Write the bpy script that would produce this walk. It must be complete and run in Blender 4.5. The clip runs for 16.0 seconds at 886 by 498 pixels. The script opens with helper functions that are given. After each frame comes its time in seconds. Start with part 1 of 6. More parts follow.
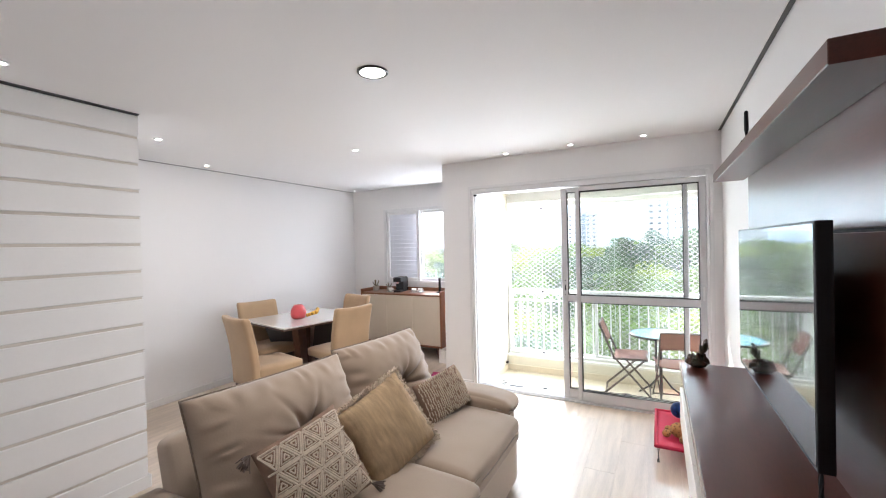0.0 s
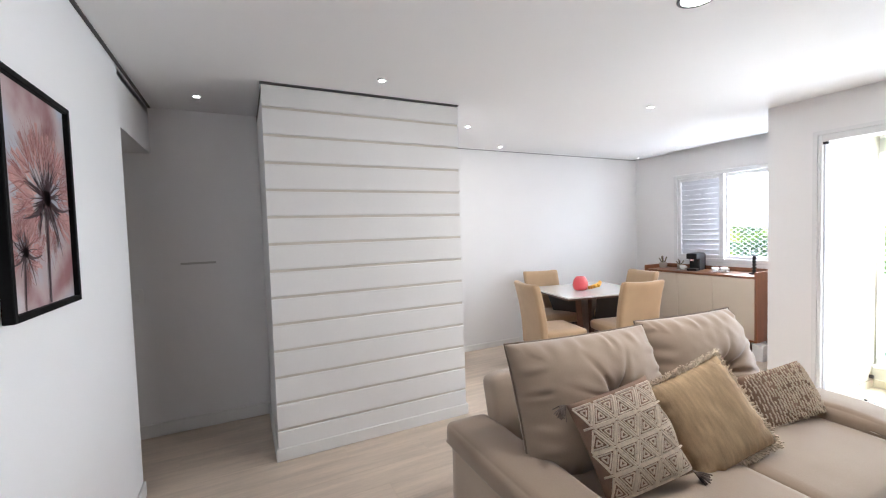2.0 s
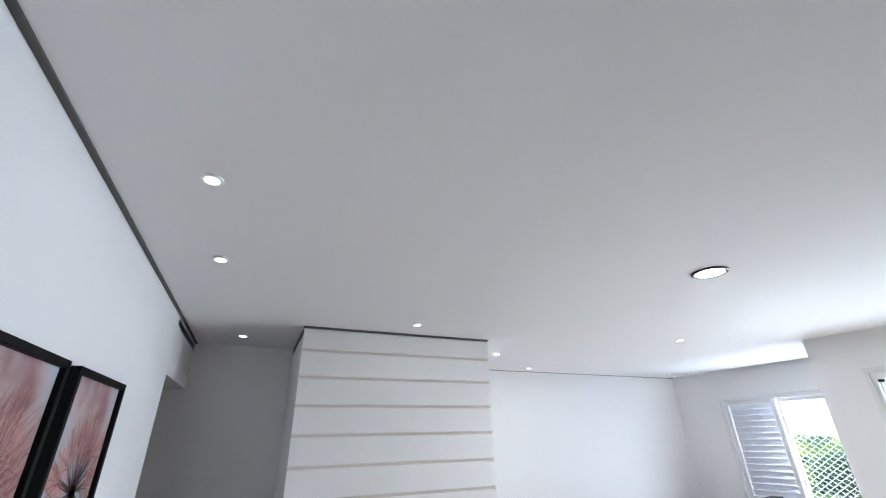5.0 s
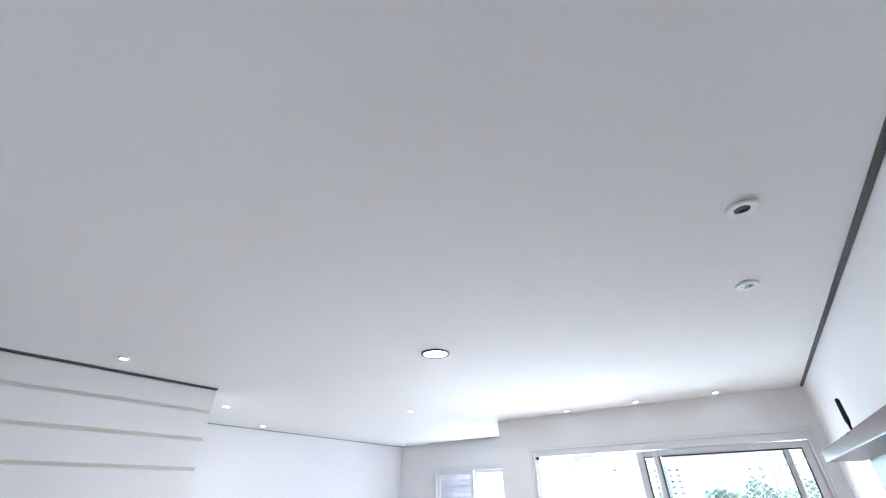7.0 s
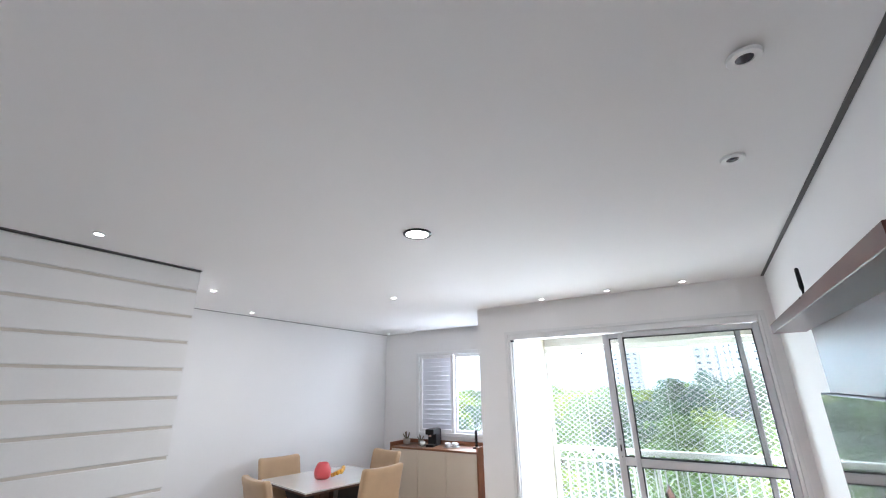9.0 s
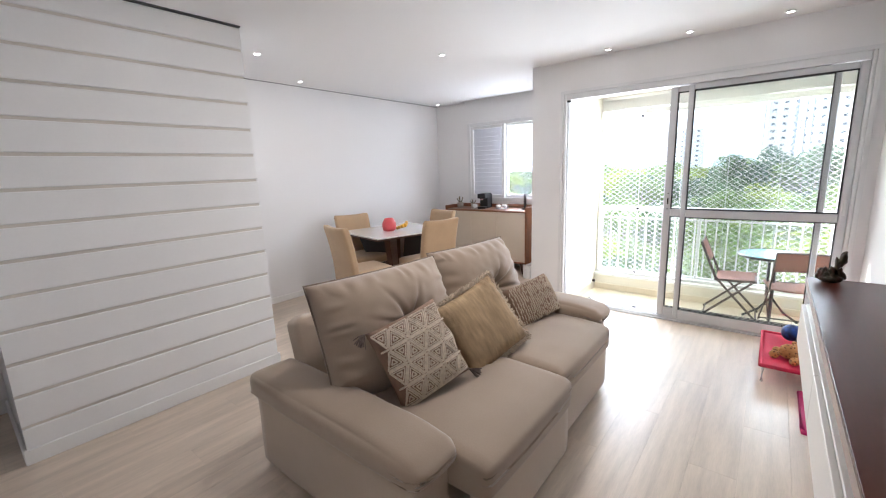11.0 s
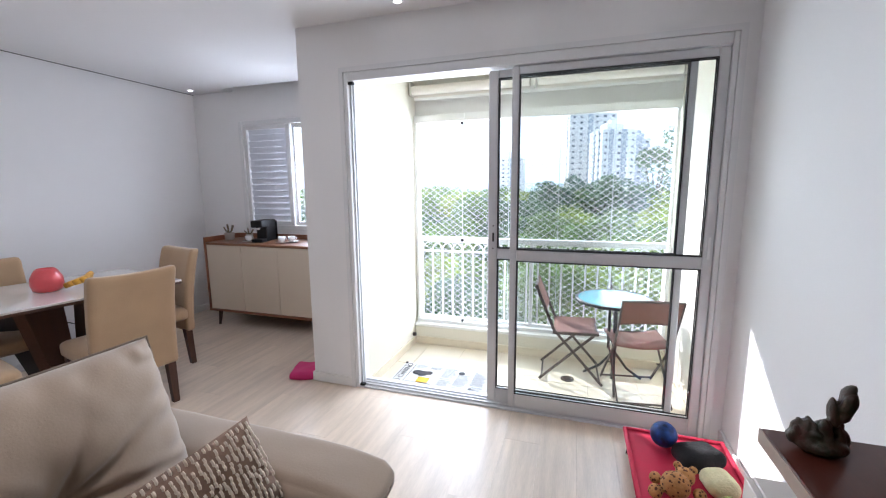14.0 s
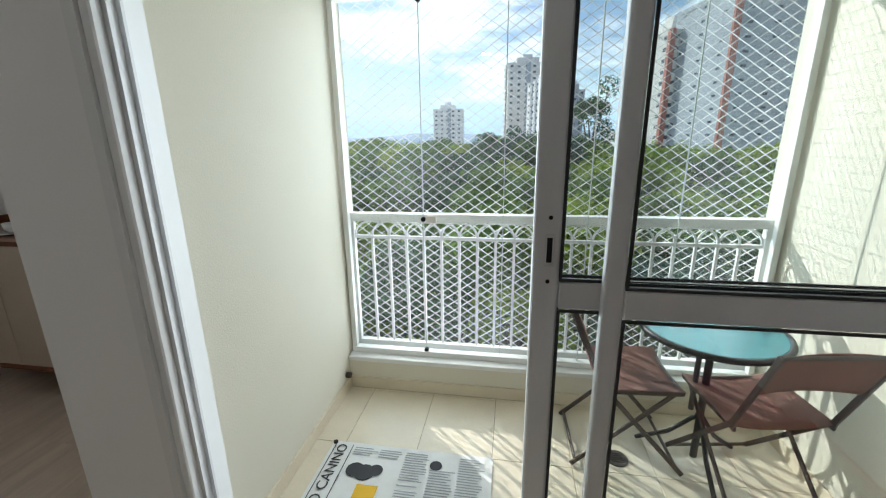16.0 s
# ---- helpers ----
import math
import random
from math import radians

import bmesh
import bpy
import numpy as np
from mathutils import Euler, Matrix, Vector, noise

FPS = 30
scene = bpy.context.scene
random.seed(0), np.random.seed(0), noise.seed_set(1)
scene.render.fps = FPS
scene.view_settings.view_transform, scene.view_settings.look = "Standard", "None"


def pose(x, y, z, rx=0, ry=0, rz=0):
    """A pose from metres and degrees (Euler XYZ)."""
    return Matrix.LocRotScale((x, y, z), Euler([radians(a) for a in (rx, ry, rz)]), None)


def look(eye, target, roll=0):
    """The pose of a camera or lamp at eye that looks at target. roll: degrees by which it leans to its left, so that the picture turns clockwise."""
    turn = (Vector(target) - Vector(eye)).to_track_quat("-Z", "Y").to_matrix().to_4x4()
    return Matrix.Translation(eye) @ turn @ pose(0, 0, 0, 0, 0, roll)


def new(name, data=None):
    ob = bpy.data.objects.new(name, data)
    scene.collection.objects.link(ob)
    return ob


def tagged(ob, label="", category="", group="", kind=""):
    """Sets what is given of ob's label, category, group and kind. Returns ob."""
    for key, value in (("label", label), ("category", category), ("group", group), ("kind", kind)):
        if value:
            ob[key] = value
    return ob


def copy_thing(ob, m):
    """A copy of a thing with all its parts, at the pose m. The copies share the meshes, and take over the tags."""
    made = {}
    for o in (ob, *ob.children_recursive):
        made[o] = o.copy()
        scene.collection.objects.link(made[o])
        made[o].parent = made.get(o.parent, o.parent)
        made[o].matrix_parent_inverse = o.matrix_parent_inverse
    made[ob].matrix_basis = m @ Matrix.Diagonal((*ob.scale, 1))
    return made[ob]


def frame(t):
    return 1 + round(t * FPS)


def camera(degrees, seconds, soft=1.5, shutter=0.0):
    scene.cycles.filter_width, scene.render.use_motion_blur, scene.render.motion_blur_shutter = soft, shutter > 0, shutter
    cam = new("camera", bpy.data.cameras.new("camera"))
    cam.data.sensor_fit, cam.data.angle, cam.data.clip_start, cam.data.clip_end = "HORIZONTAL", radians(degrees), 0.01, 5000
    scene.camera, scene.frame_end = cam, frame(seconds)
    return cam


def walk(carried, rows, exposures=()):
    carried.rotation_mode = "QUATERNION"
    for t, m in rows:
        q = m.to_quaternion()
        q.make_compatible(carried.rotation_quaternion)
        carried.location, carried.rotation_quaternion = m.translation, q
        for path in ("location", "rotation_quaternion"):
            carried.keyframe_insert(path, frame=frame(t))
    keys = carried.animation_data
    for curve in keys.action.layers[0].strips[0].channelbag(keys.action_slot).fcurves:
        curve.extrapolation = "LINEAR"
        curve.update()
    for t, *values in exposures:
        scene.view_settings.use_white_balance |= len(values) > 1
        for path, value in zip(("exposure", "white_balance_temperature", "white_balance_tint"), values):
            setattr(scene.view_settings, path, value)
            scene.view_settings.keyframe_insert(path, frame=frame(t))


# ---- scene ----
cam = camera(94.8, 16.0, soft=1.15)
PATH = [
    (0, (0.667, 0.308, 1.556), (-0.265, 2.078, 1.537), -1.3),
    (0.5, (0.618, 0.316, 1.538), (-0.489, 1.982, 1.513), -1.3),
    (1, (0.585, 0.258, 1.523), (-0.757, 1.74, 1.476), -1.3),
    (1.5, (0.537, 0.201, 1.469), (-1.039, 1.43, 1.401), -1.5),
    (2, (0.504, 0.196, 1.481), (-1.289, 1.077, 1.393), -1.8),
    (2.5, (0.463, 0.195, 1.546), (-1.467, 0.721, 1.579), -2.0),
    (2.6, (0.479, 0.194, 1.561), (-1.465, 0.66, 1.626), -1.9),
    (3, (0.479, 0.144, 1.605), (-1.479, 0.475, 1.843), -1.7),
    (3.2, (0.5, 0.115, 1.627), (-1.452, 0.406, 1.947), -1.6),
    (5.3, (0.557, 0.105, 1.776), (-1.011, 0.965, 2.671), -1.0),
    (5.5, (0.584, 0.093, 1.765), (-0.91, 1.043, 2.695), -0.6),
    (6, (0.62, 0.129, 1.773), (-0.669, 1.289, 2.769), -0.9),
    (6.5, (0.647, 0.143, 1.768), (-0.445, 1.458, 2.807), -1.0),
    (7, (0.664, 0.183, 1.769), (-0.281, 1.603, 2.813), -1.1),
    (7.5, (0.676, 0.242, 1.751), (-0.189, 1.732, 2.766), -1.1),
    (8, (0.667, 0.265, 1.724), (-0.188, 1.812, 2.661), -1.1),
    (8.5, (0.648, 0.283, 1.688), (-0.257, 1.873, 2.496), -1.0),
    (9, (0.62, 0.272, 1.645), (-0.373, 1.886, 2.284), -1.0),
    (9.5, (0.614, 0.262, 1.618), (-0.485, 1.879, 2.036), -0.9),
    (10, (0.605, 0.248, 1.567), (-0.583, 1.85, 1.727), -1.0),
    (10.2, (0.601, 0.238, 1.525), (-0.613, 1.826, 1.571), -1.0),
    (12.3, (0.582, 0.604, 1.433), (-0.546, 2.082, 0.695), -1.6),
    (12.5, (0.536, 0.725, 1.434), (-0.556, 2.24, 0.719), -1.2),
    (13, (0.403, 1.075, 1.447), (-0.558, 2.728, 0.86), -0.8),
    (13.5, (0.349, 1.483, 1.455), (-0.424, 3.279, 1.034), -0.6),
    (14, (0.335, 1.943, 1.421), (-0.275, 3.824, 1.119), -0.5),
    (14.5, (0.233, 2.374, 1.416), (-0.249, 4.296, 1.139), -0.7),
    (15, (0.159, 2.846, 1.357), (-0.248, 4.778, 1.042), -0.7),
    (15.5, (-0.063, 3.224, 1.36), (-0.415, 5.148, 0.942), -0.8),
    (15.8, (-0.169, 3.432, 1.352), (-0.501, 5.345, 0.873), -0.7),
    (16, (-0.224, 3.565, 1.341), (-0.548, 5.468, 0.818), -0.8),
]
EXPOSURES = [
    (0.0, 1.8, 6200, 15), (1.5, 1.65, 6250, 16), (2.0, 2.03, 6050, 13), (2.5, 2.2, 5650, 8), (3.0, 2.15, 5600, 9), (5.5, 1.9, 5600, 10),
    (7.0, 2.15, 5500, 11), (8.0, 1.8, 5600, 13), (8.5, 1.75, 5700, 12), (9.5, 1.65, 5900, 12), (10.0, 1.7, 6000, 13), (12.5, 1.7, 6150, 18),
    (13.0, 1.47, 6100, 19), (13.5, 1.35, 5900, 19), (14.5, 0.87, 5800, 12), (15.0, 0.6, 5900, 8), (15.5, 0.35, 6050, 7), (16.0, -0.12, 6150, 6),
]
walk(cam, [(t, look(eye, target, roll)) for t, eye, target, roll in PATH], EXPOSURES)

# ---- light ----
SUN_TURN, SUN_HIGH = 46.0, 26.6
world = bpy.data.worlds.new("sky")
scene.world = world
world.use_nodes = True
wn = world.node_tree.nodes
wl = world.node_tree.links
sky = wn.new("ShaderNodeTexSky")
sky.sky_type = "NISHITA"
sky.sun_disc = False
sky.sun_elevation = radians(SUN_HIGH)
sky.sun_rotation = radians(-SUN_TURN)
sky.air_density, sky.dust_density, sky.ozone_density = 1.0, 0.3, 2.5
# broken cumulus over the blue
wc = wn.new("ShaderNodeTexCoord")
wm = wn.new("ShaderNodeMapping")
wm.inputs["Scale"].default_value = (1.6, 1.6, 4.5)
wl.new(wc.outputs["Generated"], wm.inputs["Vector"])
wz = wn.new("ShaderNodeTexNoise")
wz.inputs["Scale"].default_value = 2.2
wz.inputs["Detail"].default_value = 7
wz.inputs["Roughness"].default_value = 0.55
wl.new(wm.outputs["Vector"], wz.inputs["Vector"])
wr = wn.new("ShaderNodeValToRGB")
wr.color_ramp.elements[0].position, wr.color_ramp.elements[1].position = 0.47, 0.63
wr.color_ramp.elements[0].color = (0.03, 0.03, 0.03, 1)
wl.new(wz.outputs["Fac"], wr.inputs["Fac"])
wx = wn.new("ShaderNodeMix")
wx.data_type = "RGBA"
wl.new(wr.outputs["Color"], wx.inputs["Factor"])
wl.new(sky.outputs["Color"], wx.inputs["A"])
wx.inputs["B"].default_value = (11.0, 11.2, 11.6, 1)
# white haze towards the skyline
ws = wn.new("ShaderNodeSeparateXYZ")
wl.new(wc.outputs["Generated"], ws.inputs[0])
wh_ = wn.new("ShaderNodeMapRange")
wh_.interpolation_type = "SMOOTHSTEP"
wh_.inputs["From Min"].default_value, wh_.inputs["From Max"].default_value = 0.0, 0.17
wh_.inputs["To Min"].default_value, wh_.inputs["To Max"].default_value = 0.9, 0.0
wl.new(ws.outputs["Z"], wh_.inputs["Value"])
wy = wn.new("ShaderNodeMix")
wy.data_type = "RGBA"
wl.new(wh_.outputs[0], wy.inputs["Factor"])
wl.new(wx.outputs["Result"], wy.inputs["A"])
wy.inputs["B"].default_value = (4.4, 6.5, 8.6, 1)
bg = wn["Background"]
bg.inputs["Strength"].default_value = 0.15
wl.new(wy.outputs["Result"], bg.inputs["Color"])

sun = new("sun", bpy.data.lights.new("sun", "SUN"))
sun.data.energy, sun.data.angle, sun.data.color = 5.0, radians(0.6), (1.0, 0.95, 0.87)
_a, _e = radians(SUN_TURN), radians(SUN_HIGH)
SUNWAY = Vector((math.sin(_a) * math.cos(_e), -math.cos(_a) * math.cos(_e), -math.sin(_e)))
sun.matrix_world = look((-20, 30, 30), Vector((-20, 30, 30)) + SUNWAY)


def opening_light(name, place, target, w, h, watts, colour=(0.90, 0.96, 1.0)):
    ob = new(name, bpy.data.lights.new(name, "AREA"))
    ob.data.shape, ob.data.size, ob.data.size_y = "RECTANGLE", w, h
    ob.data.energy, ob.data.color = watts, colour
    ob.matrix_world = look(place, target)
    return ob


opening_light("sky_light_balcony", (-0.68, 5.98, 1.12), (-0.9, 0, 1.0), 1.0, 2.0, 24)
opening_light("sky_light_balcony", (0.86, 5.98, 1.12), (0.5, 0, 1.0), 0.5, 2.0, 11)
opening_light("sky_light_door", (-0.62, 4.62, 1.06), (-0.9, 0, 1.0), 0.84, 2.0, 6)
opening_light("sky_light_window", (-2.3, 5.85, 1.55), (-2.5, 0, 1.2), 0.75, 1.05, 17)
opening_light("sky_light_bedroom", (-7.56, 3.75, 1.30), (-4.0, 2.6, 1.0), 0.8, 0.85, 24)


def room_lamp(x, y, watts, size):
    ob = new("room_lamp", bpy.data.lights.new("room_lamp", "AREA"))
    ob.data.shape, ob.data.size = "DISK", size
    ob.data.energy, ob.data.color = watts, (1.0, 0.95, 0.88)
    ob.matrix_world = pose(x, y, 2.46 - 0.013)


room_lamp(-0.612, 2.017, 5, 0.15)
for lx, ly in ((-1.80, 3.29), (-2.857, 2.148)):
    room_lamp(lx, ly, 1.5, 0.07)

# ---- mesh helpers ----


def link(name, bm, material=None, smooth=False):
    me = bpy.data.meshes.new(name)
    bm.to_mesh(me)
    bm.free()
    if smooth:
        for p in me.polygons:
            p.use_smooth = True
    if material:
        me.materials.append(material)
    return new(name, me)


def part(name, bm, material, parent, label="", smooth=False):
    ob = link(name, bm, material, smooth)
    ob.parent = parent
    return tagged(ob, label)


def same(name, me, parent, m=None):
    """Another piece on a mesh that exists already."""
    ob = new(name, me)
    ob.parent = parent
    if m is not None:
        ob.matrix_local = m
    return ob


def thing(name, x, y, z, rz=0, label="", category="", group="", kind=""):
    ob = new(name)
    ob.empty_display_size = 0.1
    ob.matrix_world = pose(x, y, z, 0, 0, rz)
    return tagged(ob, label, category, group, kind)


def B():
    return bmesh.new()


def box(bm, x0, x1, y0, y1, z0, z1, bev=0.0, seg=2):
    m = Matrix.Translation(((x0 + x1) / 2, (y0 + y1) / 2, (z0 + z1) / 2)) @ Matrix.Diagonal((abs(x1 - x0), abs(y1 - y0), abs(z1 - z0), 1))
    vs = bmesh.ops.create_cube(bm, size=1, matrix=m)["verts"]
    if bev > 0:
        es = list({e for v in vs for e in v.link_edges})
        bmesh.ops.bevel(bm, geom=es, offset=bev, segments=seg, affect="EDGES", profile=0.6)
    return bm


def bbox(*a, **k):
    return box(B(), *a, **k)


def rod(bm, p0, p1, r0, r1=None, seg=10, caps=True):
    p0, p1 = Vector(p0), Vector(p1)
    d = p1 - p0
    m = Matrix.Translation((p0 + p1) / 2) @ d.to_track_quat("Z", "Y").to_matrix().to_4x4()
    bmesh.ops.create_cone(bm, cap_ends=caps, segments=seg, radius1=r0, radius2=r0 if r1 is None else r1, depth=d.length, matrix=m)
    return bm


def beam(bm, p0, p1, w, t, bev=0.0, up=(0, 0, 1)):
    """A square bar from p0 to p1, w wide across up, t thick."""
    p0, p1 = Vector(p0), Vector(p1)
    z = (p1 - p0).normalized()
    x = z.cross(Vector(up))
    if x.length < 1e-4:
        x = z.cross(Vector((0, 1, 0)))
    x.normalize()
    y = z.cross(x)
    r = Matrix((x, y, z)).transposed().to_4x4()
    m = Matrix.Translation((p0 + p1) / 2) @ r @ Matrix.Diagonal((w, t, (p1 - p0).length, 1))
    vs = bmesh.ops.create_cube(bm, size=1, matrix=m)["verts"]
    if bev > 0:
        es = list({e for v in vs for e in v.link_edges})
        bmesh.ops.bevel(bm, geom=es, offset=bev, segments=1, affect="EDGES")
    return bm


def tube(bm, pts, r, seg=6, closed=False):
    pts = [Vector(p) for p in pts]
    n = len(pts)
    rings = []
    for i, p in enumerate(pts):
        a = pts[(i - 1) % n] if (closed or i > 0) else p
        b = pts[(i + 1) % n] if (closed or i < n - 1) else p
        q = (b - a).normalized().to_track_quat("Z", "Y")
        rings.append([bm.verts.new(p + q @ Vector((r * math.cos(2 * math.pi * k / seg), r * math.sin(2 * math.pi * k / seg), 0))) for k in range(seg)])
    for i in range(n if closed else n - 1):
        a, b = rings[i], rings[(i + 1) % n]
        # rings may be turned against each other: start from the nearest vertex
        s = min(range(seg), key=lambda k: (b[k].co - a[0].co).length)
        for k in range(seg):
            try:
                bm.faces.new((a[k], a[(k + 1) % seg], b[(k + 1 + s) % seg], b[(k + s) % seg]))
            except ValueError:
                pass
    if not closed:
        for ring in (rings[0], rings[-1]):
            bm.faces.new(ring)
    bmesh.ops.recalc_face_normals(bm, faces=bm.faces)
    return bm


def lathe(bm, prof, seg=24, at=(0, 0, 0)):
    """A turned body from (radius, height) pairs."""
    rings = [[bm.verts.new((at[0] + r * math.cos(2 * math.pi * k / seg), at[1] + r * math.sin(2 * math.pi * k / seg), at[2] + h)) for k in range(seg)] for r, h in prof]
    for a, b in zip(rings, rings[1:]):
        for k in range(seg):
            bm.faces.new((a[k], a[(k + 1) % seg], b[(k + 1) % seg], b[k]))
    bm.faces.new(rings[0])
    bm.faces.new(rings[-1])
    bmesh.ops.recalc_face_normals(bm, faces=bm.faces)
    return bm


def softbox(sx, sy, sz, r, cuts=14, wrinkle=0.0, puff=0.0, seed=0, shape=None):
    """An upholstered block: rounded edges, bulging faces and small creases; z from 0 to sz."""
    bm = B()
    bmesh.ops.create_cube(bm, size=2)
    bmesh.ops.subdivide_edges(bm, edges=bm.edges[:], cuts=cuts, use_grid_fill=True)
    h = Vector((sx / 2, sy / 2, sz / 2))
    for v in bm.verts:
        p = Vector(v.co)
        u = Vector((math.copysign(abs(c) ** 0.75, c) for c in p))
        q = Vector((u[i] * h[i] for i in range(3)))
        c = Vector((max(-(h[i] - r), min(h[i] - r, q[i])) for i in range(3)))
        d = q - c
        if d.length > 1e-6:
            q = c + d.normalized() * r
        # faces bulge away from the middle
        if puff:
            for i in range(3):
                j, k = (i + 1) % 3, (i + 2) % 3
                if abs(p[i]) > 0.98:
                    q[i] += math.copysign(puff * (1 - p[j] ** 2) * (1 - p[k] ** 2), p[i])
        if wrinkle:
            w = noise.noise(Vector((q.x * 5 + seed, q.y * 5, q.z * 5))) + 0.5 * noise.noise(Vector((q.x * 13, q.y * 13 + seed, q.z * 13)))
            q += p.normalized() * wrinkle * w
        if shape:
            q = shape(q, p)
        v.co = q + Vector((0, 0, h.z))
    bmesh.ops.recalc_face_normals(bm, faces=bm.faces)
    return bm


# ---- materials ----


def mat(name, colour, rough=0.5, metal=0.0, vary=0.08, scale=6.0, grain=60.0, bump=0.0, stretch=(1, 1, 1), dark=None, spec=0.5, piece=0.0, sheen=0.0, coat=0.0, rvar=0.06):
    """Base colour with slow stains and fine grain, and a bump from the grain."""
    m = bpy.data.materials.new(name)
    m.use_nodes = True
    n, l = m.node_tree.nodes, m.node_tree.links
    p = n["Principled BSDF"]
    tc = n.new("ShaderNodeTexCoord")
    mp = n.new("ShaderNodeMapping")
    mp.inputs["Scale"].default_value = stretch
    l.new(tc.outputs["Object"], mp.inputs["Vector"])
    vec = mp.outputs["Vector"]
    if piece:
        oi = n.new("ShaderNodeObjectInfo")
        sc = n.new("ShaderNodeVectorMath")
        sc.operation = "MULTIPLY_ADD"
        sc.inputs[1].default_value = (37, 53, 71)
        l.new(oi.outputs["Random"], sc.inputs[0])
        l.new(vec, sc.inputs[2])
        vec = sc.outputs[0]
    big = n.new("ShaderNodeTexNoise")
    big.inputs["Scale"].default_value, big.inputs["Detail"].default_value = scale, 3
    l.new(vec, big.inputs["Vector"])
    fine = n.new("ShaderNodeTexNoise")
    fine.inputs["Scale"].default_value, fine.inputs["Detail"].default_value = grain, 4
    l.new(vec, fine.inputs["Vector"])
    add = n.new("ShaderNodeMath")
    add.operation = "MULTIPLY_ADD"
    add.inputs[1].default_value = 0.45
    l.new(fine.outputs["Fac"], add.inputs[0])
    l.new(big.outputs["Fac"], add.inputs[2])
    mr = n.new("ShaderNodeMapRange")
    mr.inputs["From Min"].default_value, mr.inputs["From Max"].default_value = 0.45, 1.0
    l.new(add.outputs[0], mr.inputs["Value"])
    mx = n.new("ShaderNodeMix")
    mx.data_type = "RGBA"
    l.new(mr.outputs[0], mx.inputs["Factor"])
    lo = dark or tuple(c * (1 - vary) for c in colour)
    hi = tuple(min(1, c * (1 + vary * 0.5)) for c in colour)
    mx.inputs["A"].default_value, mx.inputs["B"].default_value = (*lo, 1), (*hi, 1)
    out = mx.outputs["Result"]
    if piece:
        hs = n.new("ShaderNodeHueSaturation")
        pr = n.new("ShaderNodeMapRange")
        pr.inputs["To Min"].default_value, pr.inputs["To Max"].default_value = 1 - piece, 1 + piece
        l.new(oi.outputs["Random"], pr.inputs["Value"])
        l.new(pr.outputs[0], hs.inputs["Value"])
        l.new(out, hs.inputs["Color"])
        out = hs.outputs["Color"]
    l.new(out, p.inputs["Base Color"])
    rr = n.new("ShaderNodeMapRange")
    rr.inputs["To Min"].default_value, rr.inputs["To Max"].default_value = max(0.015, rough - rvar), min(1, rough + rvar)
    l.new(big.outputs["Fac"], rr.inputs["Value"])
    l.new(rr.outputs[0], p.inputs["Roughness"])
    p.inputs["Metallic"].default_value = metal
    p.inputs["Specular IOR Level"].default_value = spec
    if sheen:
        p.inputs["Sheen Weight"].default_value = sheen
        p.inputs["Sheen Roughness"].default_value = 0.5
    if coat:
        p.inputs["Coat Weight"].default_value = coat
        p.inputs["Coat Roughness"].default_value = 0.08
    if bump:
        bp = n.new("ShaderNodeBump")
        bp.inputs["Strength"].default_value = 1.0
        bp.inputs["Distance"].default_value = bump
        l.new(fine.outputs["Fac"], bp.inputs["Height"])
        l.new(bp.outputs["Normal"], p.inputs["Normal"])
    return m


def glow(name, colour, strength):
    m = bpy.data.materials.new(name)
    m.use_nodes = True
    p = m.node_tree.nodes["Principled BSDF"]
    p.inputs["Base Color"].default_value = (*colour, 1)
    p.inputs["Emission Color"].default_value = (*colour, 1)
    p.inputs["Emission Strength"].default_value = strength
    return m


def glass(name, colour=(1, 1, 1), rough=0.0, gloss=0.03):
    m = bpy.data.materials.new(name)
    m.use_nodes = True
    n, l = m.node_tree.nodes, m.node_tree.links
    n.remove(n["Principled BSDF"])
    tr = n.new("ShaderNodeBsdfTransparent")
    tr.inputs["Color"].default_value = (*colour, 1)
    gl = n.new("ShaderNodeBsdfGlossy")
    gl.inputs["Roughness"].default_value = rough
    lw = n.new("ShaderNodeLayerWeight")
    lw.inputs["Blend"].default_value = 0.5
    pw = n.new("ShaderNodeMath")
    pw.operation = "POWER"
    pw.inputs[1].default_value = 4.0
    l.new(lw.outputs["Facing"], pw.inputs[0])
    fr = n.new("ShaderNodeMath")
    fr.operation = "MULTIPLY_ADD"
    fr.inputs[1].default_value, fr.inputs[2].default_value = 0.6, gloss
    l.new(pw.outputs[0], fr.inputs[0])
    mx = n.new("ShaderNodeMixShader")
    l.new(fr.outputs[0], mx.inputs[0])
    l.new(tr.outputs[0], mx.inputs[1])
    l.new(gl.outputs[0], mx.inputs[2])
    l.new(mx.outputs[0], n["Material Output"].inputs["Surface"])
    return m


